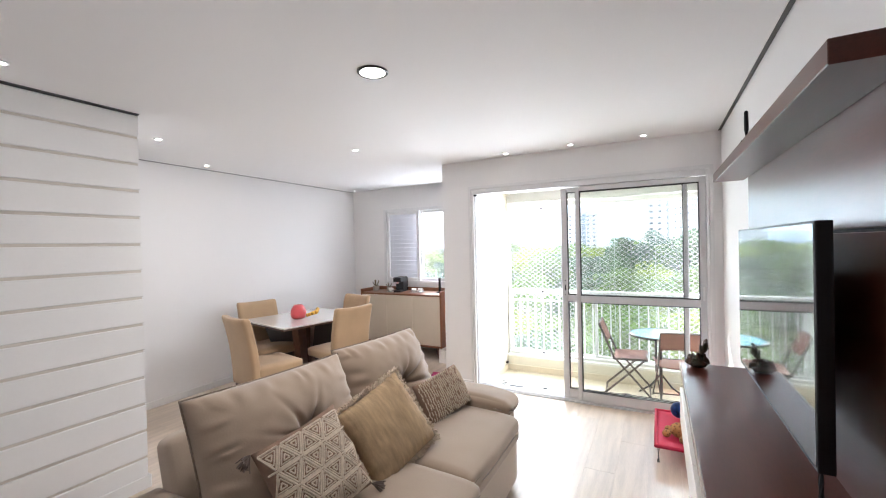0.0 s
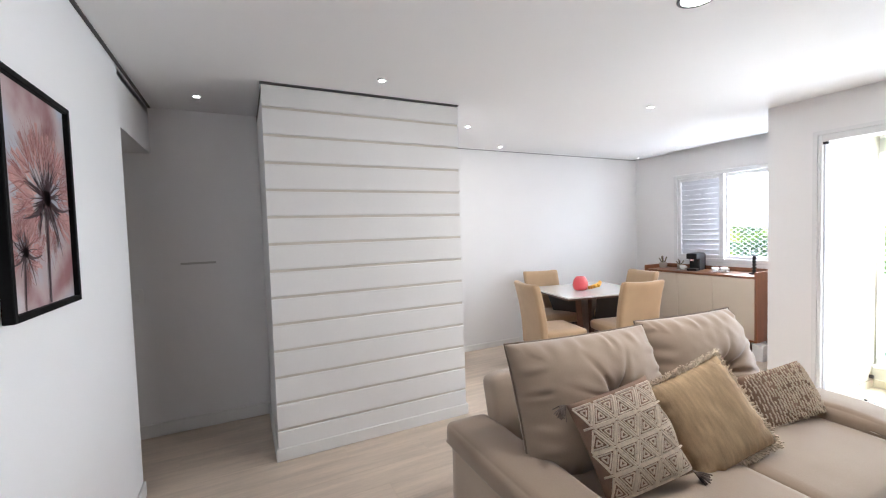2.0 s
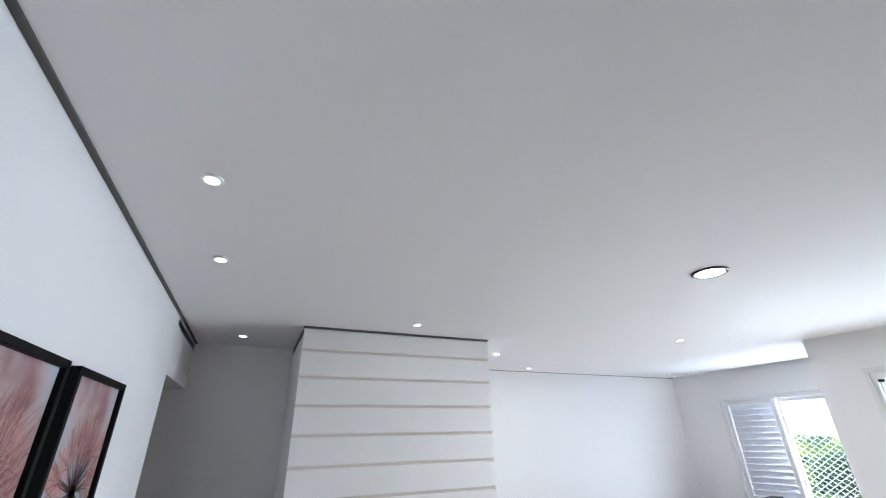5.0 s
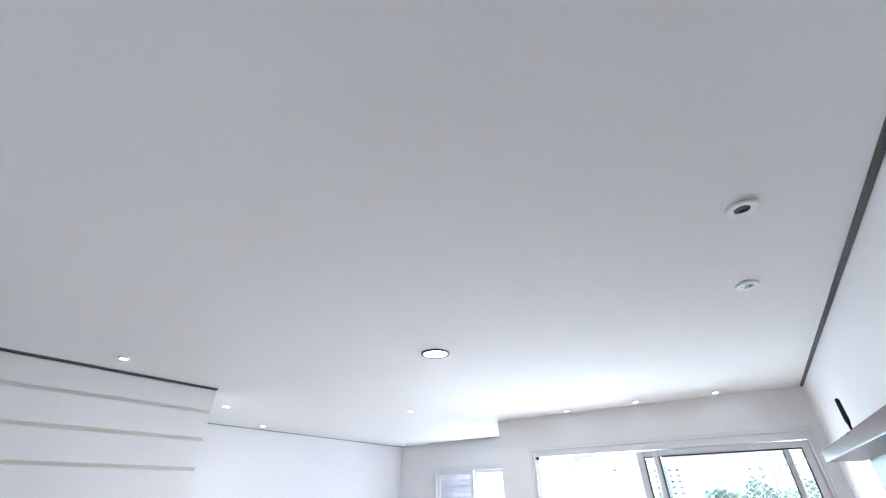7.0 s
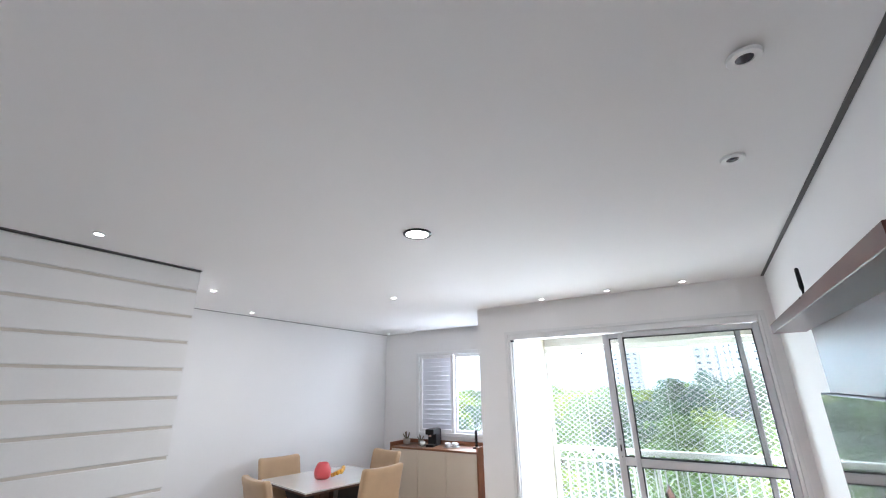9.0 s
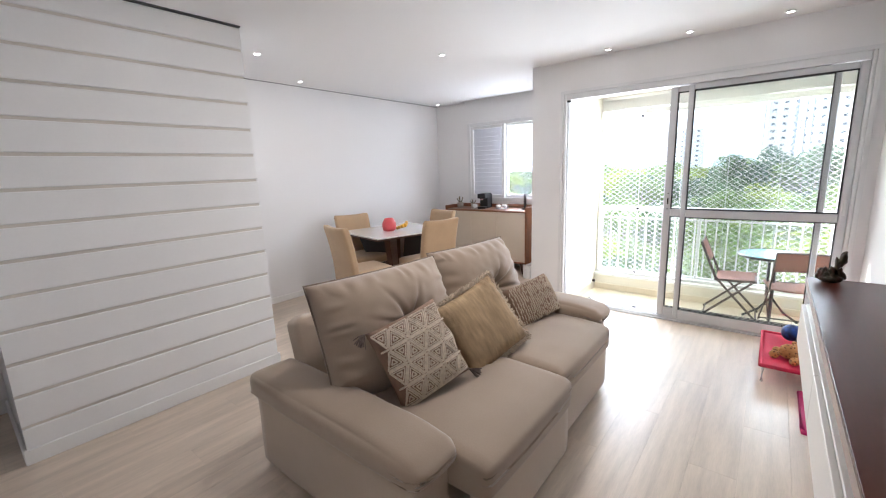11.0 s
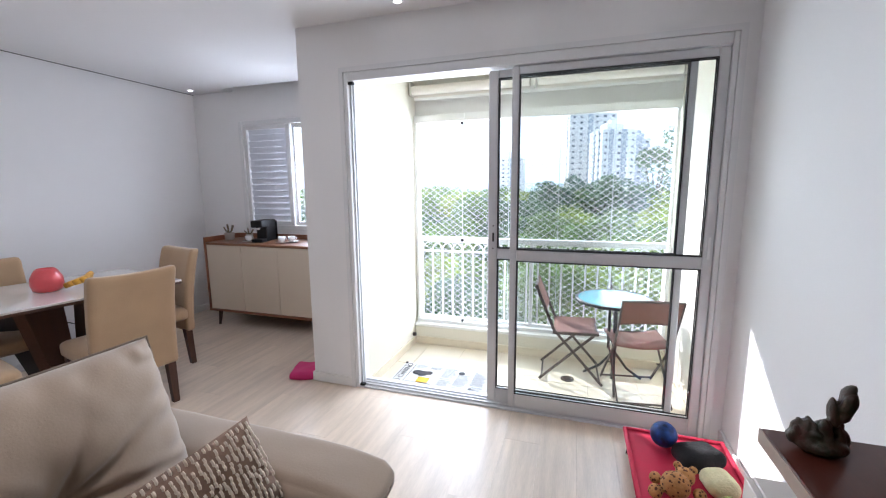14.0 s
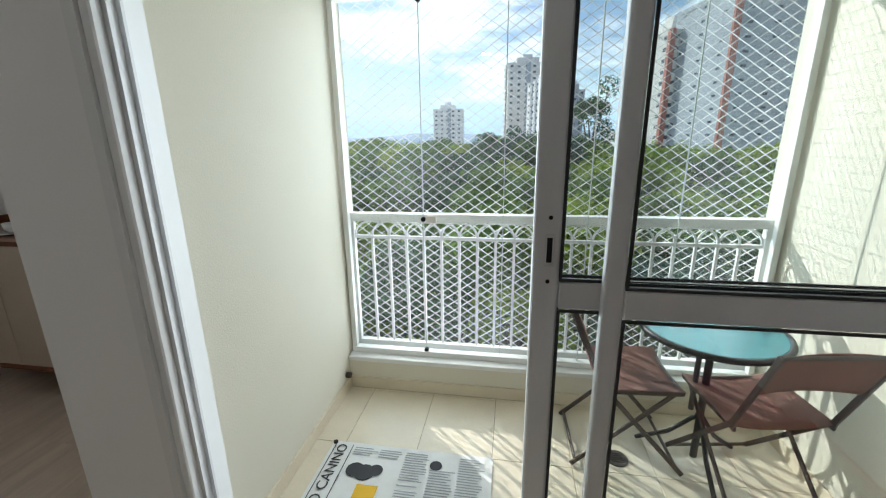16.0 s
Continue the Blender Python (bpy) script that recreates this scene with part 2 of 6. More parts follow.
def dust_haze_glass(name, low, high):
    """Clear glass with a thin uneven film of dust that scatters the sun; the film also stands in for haze and glare
    over the view.
    """
    m = glass(name, (0.97, 0.985, 0.98))
    n, l = m.node_tree.nodes, m.node_tree.links
    clear = n["Material Output"].inputs["Surface"].links[0].from_socket
    tc = n.new("ShaderNodeTexCoord")
    nz = n.new("ShaderNodeTexNoise")
    nz.inputs["Scale"].default_value, nz.inputs["Detail"].default_value = 1.7, 5
    l.new(tc.outputs["Object"], nz.inputs["Vector"])
    mr = n.new("ShaderNodeMapRange")
    mr.inputs["From Min"].default_value, mr.inputs["From Max"].default_value = 0.35, 0.7
    mr.inputs["To Min"].default_value, mr.inputs["To Max"].default_value = low, high
    l.new(nz.outputs["Fac"], mr.inputs["Value"])
    tr = n.new("ShaderNodeBsdfTranslucent")
    tr.inputs["Color"].default_value = (0.85, 0.85, 0.85, 1)
    mx = n.new("ShaderNodeMixShader")
    l.new(mr.outputs[0], mx.inputs[0])
    l.new(clear, mx.inputs[1])
    l.new(tr.outputs[0], mx.inputs[2])
    l.new(mx.outputs[0], n["Material Output"].inputs["Surface"])
    return m


PAINT = mat("wall_paint", (0.81, 0.80, 0.795), 0.7, vary=0.02, scale=1.2, grain=180, bump=0.0004)
CEILING = mat("ceiling_paint", (0.81, 0.80, 0.795), 0.85, vary=0.02, scale=0.8, grain=220, bump=0.0002)
BALCONY = mat("balcony_paint", (0.75, 0.715, 0.61), 0.75, vary=0.04, scale=1.5, grain=150, bump=0.0012)
TRIM = mat("white_trim", (0.78, 0.77, 0.75), 0.45, vary=0.03, scale=5, grain=90)
BOARD = mat("white_boards", (0.80, 0.79, 0.775), 0.5, vary=0.03, scale=2.5, grain=60, piece=0.015)
# beige that paints the shade in the grooves between the white boards
GROOVEM = mat("groove_shade", (0.68, 0.63, 0.565), 0.8, vary=0.1, scale=4)
GAP = mat("shadow_gap", (0.10, 0.095, 0.09), 0.8)
LAMINATE = mat("laminate", (0.63, 0.52, 0.415), 0.29, vary=0.2, scale=3.0, grain=34, stretch=(7, 0.6, 1), piece=0.035, rvar=0.03)
JOINT = mat("floor_joint", (0.45, 0.37, 0.28), 0.6)
ALU = mat("door_aluminium", (0.62, 0.62, 0.63), 0.42, metal=0.25, vary=0.05, scale=4, grain=120)
ALU2 = mat("window_aluminium", (0.74, 0.74, 0.74), 0.45, metal=0.1, vary=0.03, scale=4)
RUBBER = mat("black_gasket", (0.02, 0.02, 0.02), 0.6)
WHITEMETAL = mat("white_enamel", (0.82, 0.82, 0.80), 0.35, vary=0.04, scale=9)
TILE = mat("balcony_tile", (0.72, 0.64, 0.50), 0.35, vary=0.08, scale=5, grain=80, bump=0.0004, piece=0.03)
GROUT = mat("grout", (0.36, 0.29, 0.20), 0.9, vary=0.2)
GLASS = glass("clear_glass", (0.97, 0.985, 0.98))
# dust film, also an added veil for the haze and glare outside
DUST_HAZE = dust_haze_glass("dust_haze_glass", 0.005, 0.024)
NET = mat("net_cord", (0.88, 0.88, 0.88), 0.6, vary=0.02)
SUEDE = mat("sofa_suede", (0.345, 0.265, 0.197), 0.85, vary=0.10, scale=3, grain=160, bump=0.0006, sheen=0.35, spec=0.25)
# same suede in a lighter tone, painting the light on sides and front
SUEDE2 = mat("sofa_suede_lit", (0.46, 0.37, 0.285), 0.85, vary=0.09, scale=3, grain=160, bump=0.0006, sheen=0.35, spec=0.25)
SEAM = mat("sofa_seam", (0.22, 0.17, 0.13), 0.9)
WALNUT = mat("dark_walnut", (0.085, 0.021, 0.012), 0.30, vary=0.3, scale=2.2, grain=26, stretch=(6, 0.7, 6), spec=0.36, rvar=0.015)
WALNUT_SIDE = mat("walnut_wood", (0.23, 0.085, 0.038), 0.4, vary=0.35, scale=2.2, grain=26, stretch=(6, 6, 0.8), bump=0.0002)
WALNUT_TOP = mat("walnut_top", (0.20, 0.085, 0.042), 0.35, vary=0.35, scale=2.2, grain=26, stretch=(0.8, 6, 6), bump=0.0002)
CREAM = mat("cream_lacquer", (0.60, 0.52, 0.42), 0.45, vary=0.03, scale=3)
OFFWHITE = mat("offwhite_lacquer", (0.74, 0.70, 0.64), 0.4, vary=0.03, scale=3)
CHAIRCLOTH = mat("chair_suede", (0.47, 0.325, 0.195), 0.9, vary=0.10, scale=5, grain=180, bump=0.0005, sheen=0.3, spec=0.2)
WENGE = mat("dark_leg_wood", (0.085, 0.035, 0.02), 0.4, vary=0.3, scale=4, grain=40, stretch=(5, 5, 0.7))
BLACKWOOD = mat("table_base_dark", (0.03, 0.022, 0.02), 0.45, vary=0.3, scale=4)
WHITEGLASS = mat("white_glass_top", (0.80, 0.79, 0.77), 0.07, vary=0.02, coat=0.6)
BLACK = mat("black_plastic", (0.010, 0.010, 0.011), 0.45, vary=0.2, spec=0.25)
SLATM = mat("shutter_slat", (0.60, 0.61, 0.65), 0.5, vary=0.05)

# ---- the place ----
H = 2.46          # ceiling
XT = 1.148        # wall with the television
YD = 4.38         # wall with the balcony door
YP = -0.385       # wall with the pictures
XD = -3.80        # dining wall
YW = 5.63         # dining window wall
XB = -2.338       # face of the boarded wall
XH = -3.173       # end of the hall
BF = -0.197       # balcony floor


def wall(name, *a, material=PAINT):
    return tagged(link(name, bbox(*a), material), kind="structure")


wall("wall_tv", XT, XT + 0.15, YP - 0.15, YD + 0.15, -0.2, H + 0.3)
wall("wall_pictures", -2.35, XT, YP - 0.15, YP, -0.2, H + 0.3)
wall("wall_pictures_lintel", XH, -2.35, YP - 0.15, YP, 2.12, H + 0.3)
wall("wall_hall_end", XH - 0.12, XH, -1.75, 0.37, -0.2, H + 0.3)
wall("wall_hall_back", XH - 0.12, -2.2, -1.9, -1.75, -0.2, H + 0.3)
wall("wall_hall_side", -2.35, -2.2, -1.75, YP - 0.15, -0.2, H + 0.3)
wall("wall_boarded", XH - 0.12, XB - 0.022, 0.37, 1.735, -0.2, H + 0.3)
wall("wall_corridor_near", -4.78, XH - 0.12, 1.60, 1.735, -0.2, H + 0.3)
wall("wall_dining", XD - 0.12, XD, 2.42, YW + 0.15, -0.2, H + 0.3)
wall("wall_balcony_pier", -1.467, -1.117, YD, YD + 0.15, -0.2, H + 0.3)
wall("wall_balcony_lintel", -1.117, 1.06, YD, YD + 0.15, 2.15, H + 0.3)
wall("wall_balcony_jamb", 1.06, XT, YD, YD + 0.15, -0.2, H + 0.3)
# the dining window wall, with its opening
WX0, WX1, WZ0, WZ1 = -3.19, -1.92, 0.97, 2.14
wall("wall_window_sill", XD, -1.467, YW, YW + 0.15, -0.2, WZ0)
wall("wall_window_head", XD, -1.467, YW, YW + 0.15, WZ1, H + 0.3)
wall("wall_window_left", XD, WX0, YW, YW + 0.15, WZ0, WZ1)
wall("wall_window_right", WX1, -1.467, YW, YW + 0.15, WZ0, WZ1)
# between dining room and balcony
wall("wall_dining_balcony", -1.467, -1.30, YD + 0.15, 6.0, -0.4, H + 0.3)
wall("wall_balcony_left", -1.298, -1.215, YD + 0.15, 6.0, -0.4, 2.6, material=BALCONY)
wall("wall_balcony_right", 1.14, 1.29, YD + 0.15, 6.0, -0.4, 2.6, material=BALCONY)
wall("wall_balcony_outside", -1.214, 1.139, YD + 0.152, YD + 0.17, 2.16, 2.6, material=BALCONY)

# ceilings
cb = B()
box(cb, XD, XT, YP, 5.50, H, H + 0.04)
box(cb, XD, -3.23, 5.50, YW, H, H + 0.04)
box(cb, XH - 0.12, XB, -1.75, YP, 2.40, 2.44)
tagged(link("ceiling", cb, CEILING), kind="structure")
tagged(link("ceiling_corridor", bbox(-7.6, XD, 1.2, 4.6, 2.46, 2.6), CEILING), kind="structure")
tagged(link("ceiling_slab", bbox(XD - 0.2, XT + 0.15, -1.9, YW + 0.15, H + 0.15, H + 0.35), CEILING), kind="structure")
tagged(link("ceiling_balcony", bbox(-1.3, 1.29, YD + 0.15, 6.05, 2.40, 2.5), BALCONY), kind="structure")
# dark strips painting the shadow of the gaps where plaster ceiling meets walls
gb = B()
box(gb, XT - 0.02, XT - 0.001, YP, YD, H - 0.006, H + 0.003)
box(gb, XH, XT - 0.02, YP + 0.001, YP + 0.018, H - 0.006, H + 0.003)
box(gb, XB - 0.02, XB + 0.012, 0.34, 1.76, H - 0.008, H + 0.003)
box(gb, XH, XB - 0.02, 0.346, 0.369, H - 0.05, H + 0.003)
box(gb, XD + 0.001, XD + 0.012, 2.42, YW, H - 0.004, H + 0.003)
tagged(link("trim_shadow_gap", gb, GAP), kind="structure")

# skirting boards
def skirting(name, x0, x1, y0, y1, h=0.085):
    tagged(link(name, bbox(x0, x1, y0, y1, 0.0, h, bev=0.004, seg=1), TRIM), kind="structure")


skirting("baseboard_tv", XT - 0.014, XT, YP, YD)
skirting("baseboard_pictures", -2.35, XT - 0.014, YP, YP + 0.014)
skirting("baseboard_hall", XH, XH + 0.014, -1.75, 0.346, 0.10)
skirting("baseboard_dining", XD, XD + 0.014, 2.42, YW, 0.07)
skirting("baseboard_dining_end", XD - 0.12, XD + 0.014, 2.406, 2.42, 0.07)
skirting("baseboard_window", XD + 0.014, -1.467, YW - 0.014, YW)
skirting("baseboard_pier", -1.467, -1.125, YD - 0.014, YD, 0.07)
skirting("baseboard_pier_side", -1.481, -1.467, YD - 0.014, YW - 0.014, 0.07)
skirting("baseboard_boards", XB + 0.002, XB + 0.014, 0.33, 1.772, 0.085)
skirting("baseboard_boards_side", XH + 0.014, XB + 0.002, 0.33, 0.346, 0.085)
skirting("baseboard_boards_end", XH, XB + 0.002, 1.758, 1.772, 0.085)

# floors under the planks and tiles
fb_ = B()
box(fb_, -7.62, -1.467, -1.9, YW, -0.2, -0.010)
box(fb_, -1.467, XT, -1.9, YD, -0.2, -0.010)
tagged(link("floor_base", fb_, JOINT), kind="structure")
tagged(link("floor_balcony_base", bbox(-1.3, 1.29, YD + 0.15, 6.05, -0.4, BF - 0.004), GROUT), kind="structure")
# step between floor and balcony
tagged(link("door_sill", bbox(-1.117, 1.06, YD - 0.005, YD + 0.149, -0.2, 0.012, bev=0.003, seg=1), ALU), kind="structure")
tagged(link("wall_balcony_step", bbox(-1.215, 1.139, YD + 0.15, YD + 0.172, -0.4, -0.004), BALCONY), kind="structure")

# boarded wall: lapped boards, each with a bevelled lower lip
boards = thing("wall_boards", XB, 0, 0, 0, kind="structure")
PITCH, GROOVE, TOPLINE = 0.1752, 0.017, 2.305


def board_mesh(h):
    b = B()
    prof = [(-0.0115, 0.0), (-0.004, 0.0), (0.0, 0.004), (0.0, h - 0.004), (-0.004, h), (-0.0115, h)]
    va = [b.verts.new((x, 0.346, z)) for x, z in prof]
    vb = [b.verts.new((x, 1.757, z)) for x, z in prof]
    for i in range(len(prof)):
        j = (i + 1) % len(prof)
        b.faces.new((va[i], va[j], vb[j], vb[i]))
    b.faces.new(va)
    b.faces.new(vb[::-1])
    bmesh.ops.recalc_face_normals(b, faces=b.faces)
    return b


o = part("board", board_mesh(PITCH - GROOVE), BOARD, boards)
o.matrix_local = Matrix.Translation((0, 0, TOPLINE - PITCH + GROOVE / 2))
for i in range(1, 12):
    same("board", o.data, boards, Matrix.Translation((0.0006 * (i % 3), 0, TOPLINE - (i + 1) * PITCH + GROOVE / 2)))
t_ = part("board", board_mesh(H - 0.012 - TOPLINE - GROOVE / 2), BOARD, boards)
t_.matrix_local = Matrix.Translation((0, 0, TOPLINE + GROOVE / 2))
zl = TOPLINE - 12 * PITCH - GROOVE / 2
t_ = part("board", board_mesh(zl - 0.05), BOARD, boards)
t_.matrix_local = Matrix.Translation((0, 0, 0.05))
part("backing", bbox(-0.0215, -0.012, 0.3475, 1.7555, 0.0, H - 0.012), GROOVEM, boards)
part("side_cover", bbox(XH - XB, -0.022, 0.348, 0.3695, 0.0, H - 0.05), PAINT, boards)
part("end_cover", bbox(XH - XB, -0.022, 1.7355, 1.757, 0.0, H), PAINT, boards)

# ---- balcony door ----
door = thing("door_balcony", 0, YD, 0, 0, kind="structure")
DX0, DX1 = -1.117, 1.053
part("jamb", bbox(DX0, DX0 + 0.028, -0.012, 0.13, 0.012, 2.15, bev=0.004, seg=1), ALU2, door)
part("jamb", bbox(DX1 - 0.018, DX1 + 0.006, -0.012, 0.13, 0.012, 2.15, bev=0.004, seg=1), ALU2, door)
part("head", bbox(DX0 + 0.028, DX1 - 0.018, -0.012, 0.13, 2.095, 2.15, bev=0.004, seg=1), ALU2, door)
for y in (0.02, 0.055, 0.09):
    part("track", bbox(DX0 + 0.028, DX1 - 0.018, y - 0.003, y + 0.003, 0.010, 0.026), ALU, door)
for x in (DX0 + 0.029, DX1 - 0.031):
    for y in (0.02, 0.055):
        part("jamb_groove", bbox(x, x + 0.012, y - 0.004, y + 0.004, 0.02, 2.09), ALU, door)
# casing round the frame
part("casing", bbox(DX0 - 0.03, DX0, -0.02, 0.004, 0.0, 2.15), ALU2, door)
part("casing", bbox(DX1 + 0.006, DX1 + 0.036, -0.02, 0.004, 0.0, 2.15), ALU2, door)
part("casing", bbox(DX0 - 0.03, DX1 + 0.036, -0.02, 0.004, 2.15, 2.18), ALU2, door)
part("stop_block", bbox(DX0 + 0.028, DX0 + 0.063, -0.006, 0.02, 0.013, 0.03, 0.003), BLACK, door)
part("stop_block", bbox(DX0 + 0.028, DX0 + 0.063, -0.006, 0.02, 2.075, 2.094, 0.003), BLACK, door)


RAIL0, RAIL1 = 0.975, 1.04


def door_leaf(y, x0, x1, wl_, wr_):
    leaf = new("door_leaf")
    leaf.parent = door
    leaf.matrix_local = Matrix.Translation((0, y, 0))
    b = B()
    box(b, x0, x0 + wl_, -0.017, 0.017, 0.026, 2.09, 0.009, 3)
    box(b, x1 - wr_, x1, -0.017, 0.017, 0.026, 2.09, 0.009, 3)
    box(b, x0 + wl_, x1 - wr_, -0.014, 0.014, 0.026, 0.115, 0.004, 1)
    box(b, x0 + wl_, x1 - wr_, -0.014, 0.014, 2.045, 2.09, 0.004, 1)
    box(b, x0 + wl_, x1 - wr_, -0.014, 0.014, RAIL0, RAIL1, 0.004, 1)
    part("leaf_frame", b, ALU, leaf)
    for z0, z1 in ((0.115, RAIL0), (RAIL1, 2.045)):
        g = part("pane", bbox(x0 + wl_ - 0.004, x1 - wr_ + 0.004, -0.003, 0.003, z0 - 0.004, z1 + 0.004), GLASS, leaf)
        g.visible_shadow = False
        b = B()
        w = 0.0065
        for yy in (-0.015, 0.015):
            box(b, x0 + wl_, x0 + wl_ + w, yy - 0.002, yy + 0.002, z0, z1)
            box(b, x1 - wr_ - w, x1 - wr_, yy - 0.002, yy + 0.002, z0, z1)
            box(b, x0 + wl_ + w, x1 - wr_ - w, yy - 0.002, yy + 0.002, z0, z0 + w)
            box(b, x0 + wl_ + w, x1 - wr_ - w, yy - 0.002, yy + 0.002, z1 - w, z1)
        part("gasket", b, RUBBER, leaf)
    return leaf


leaf_a = door_leaf(0.020, -0.033, 1.034, 0.041, 0.05)
leaf_b = door_leaf(0.060, -0.176, 0.905, 0.058, 0.036)
hb = B()
box(hb, -0.151, -0.131, -0.0185, -0.0165, 1.075, 1.145, 0.003)
part("latch_plate", hb, ALU, leaf_b)
hb = B()
box(hb, -0.147, -0.136, -0.020, -0.0185, 1.083, 1.137)
for z in (1.04, 1.18):
    rod(hb, (-0.142, -0.020, z), (-0.142, -0.015, z), 0.0045)
part("latch", hb, BLACK, leaf_b)
hb = B()
box(hb, 1.004, 1.018, -0.022, -0.0165, 1.03, 1.15, 0.003)
part("latch_plate", hb, ALU2, leaf_a)

# ---- balcony: kerb, railing, glass curtain, blind, net ----
KT = 0.02
tagged(link("wall_kerb", bbox(-1.214, 1.139, 5.76, 5.99, BF, KT - 0.03), BALCONY), kind="structure")
tagged(link("trim_kerb", bbox(-1.214, 1.139, 5.745, 6.0, KT - 0.03, KT, 0.004, 1), WHITEMETAL), kind="structure")
tagged(link("wall_above_opening", bbox(-1.214, 1.139, 5.86, 5.99, 2.12, 2.40), TRIM), kind="structure")
sb = B()
box(sb, -1.214, 1.139, 5.748, 5.759, BF, BF + 0.075)
box(sb, -1.214, -1.204, YD + 0.175, 5.748, BF, BF + 0.075)
box(sb, 1.129, 1.139, YD + 0.175, 5.748, BF, BF + 0.075)
tagged(link("baseboard_balcony", sb, TILE), kind="structure")
rail = thing("balcony_railing", -1.205, 5.90, KT, 0, "white painted metal balcony railing with pointed arch tops", "railing")
RW = 2.335
b = bbox(0, RW, -0.03, 0.03, 0.845, 0.895, 0.006)
part("top_rail", b, WHITEMETAL, rail)
part("bottom_rail", bbox(0.03, RW - 0.03, -0.018, 0.018, 0.015, 0.055, 0.004), WHITEMETAL, rail)
part("middle_rail", bbox(0.03, RW - 0.03, -0.009, 0.009, 0.735, 0.755, 0.003), WHITEMETAL, rail)
for x in (0.0, 1.14, RW - 0.035):
    part("post", bbox(x, x + 0.035, -0.018, 0.018, 0, 0.845, 0.004), WHITEMETAL, rail)
NBAL = 21
step = (RW - 0.07) / NBAL
bal = bbox(-0.0075, 0.0075, -0.0075, 0.0075, 0.05, 0.735)
me = None
for i in range(1, NBAL):
    x = 0.035 + i * step
    if me is None:
        o = part("baluster", bal, WHITEMETAL, rail)
        o.matrix_local = Matrix.Translation((x, 0, 0))
        me = o.data
    else:
        same("baluster", me, rail, Matrix.Translation((x, 0, 0)))
# each arch leans from one baluster over to the next but one
ab = B()
tube(ab, [(2 * step * (1 - math.cos(a)) / 2, 0, 0.735 + 0.107 * math.sin(a) ** 0.75) for a in [math.pi * k / 10 for k in range(11)]], 0.0065, 6)
me = None
for i in range(0, NBAL - 1):
    x = 0.035 + i * step
    if me is None:
        o = part("arch", ab, WHITEMETAL, rail, smooth=True)
        o.matrix_local = Matrix.Translation((x, 0, 0))
        me = o.data
    else:
        same("arch", me, rail, Matrix.Translation((x, 0, 0)))

gc = thing("glass_curtain", -1.205, 5.83, KT, 0, "folding frameless glass balcony enclosure with white rails", "glazing")
part("lower_track", bbox(0, RW, -0.025, 0.025, 0.0, 0.035, 0.004), WHITEMETAL, gc)
part("upper_track", bbox(0, RW, -0.03, 0.03, 2.02, 2.09, 0.004), WHITEMETAL, gc)
for x in (0.0, RW - 0.03):
    part("side_profile", bbox(x, x + 0.03, -0.02, 0.02, 0.035, 2.02, 0.004), WHITEMETAL, gc)
for i in range(5):
    x0 = 0.03 + i * (RW - 0.06) / 5
    x1 = 0.03 + (i + 1) * (RW - 0.06) / 5 - 0.003
    p = part("pane", bbox(x0, x1, -0.004, 0.004, 0.037, 2.018), DUST_HAZE, gc)
    p.visible_shadow = False
EDGE = mat("glass_edge", (0.55, 0.62, 0.60), 0.3)
for i in range(1, 5):
    x0 = 0.03 + i * (RW - 0.06) / 5 - 0.004
    part("pane_edge", bbox(x0, x0 + 0.005, -0.0045, 0.0045, 0.037, 2.018), EDGE, gc)
for z in (0.045, 0.875, 2.0):
    kb = B()
    rod(kb, (0.03 + (RW - 0.06) / 5, -0.02, z), (0.03 + (RW - 0.06) / 5, 0.0, z), 0.014, seg=12)
    part("lock", kb, BLACK, gc)
part("top_catch", bbox(0.455, 0.515, -0.055, -0.03, 2.035, 2.08, 0.004), WHITEMETAL, gc)
part("lock_plate", bbox(0.50, 0.56, -0.016, -0.004, 0.855, 0.895, 0.003), OFFWHITE, gc)

bl = thing("roller_blind", -1.20, 5.72, 2.12, 0, "white roller blinds rolled up under the balcony ceiling", "blind")
for x0, x1 in ((0.0, 1.14), (1.17, 2.32)):
    b = B()
    rod(b, (x0 + 0.02, 0, 0.205), (x1 - 0.02, 0, 0.205), 0.043, seg=20)
    part("roll", b, OFFWHITE, bl, smooth=False)
    part("bottom_bar", bbox(x0 + 0.02, x1 - 0.02, 0.028, 0.042, 0.118, 0.142, 0.004), WHITEMETAL, bl)
    part("cloth", bbox(x0 + 0.02, x1 - 0.02, 0.0335, 0.0375, 0.14, 0.19), OFFWHITE, bl)
for x in (0.0, 1.15, 2.31):
    part("bracket", bbox(x, x + 0.018, -0.048, 0.05, 0.155, 0.278, 0.003), OFFWHITE, bl)


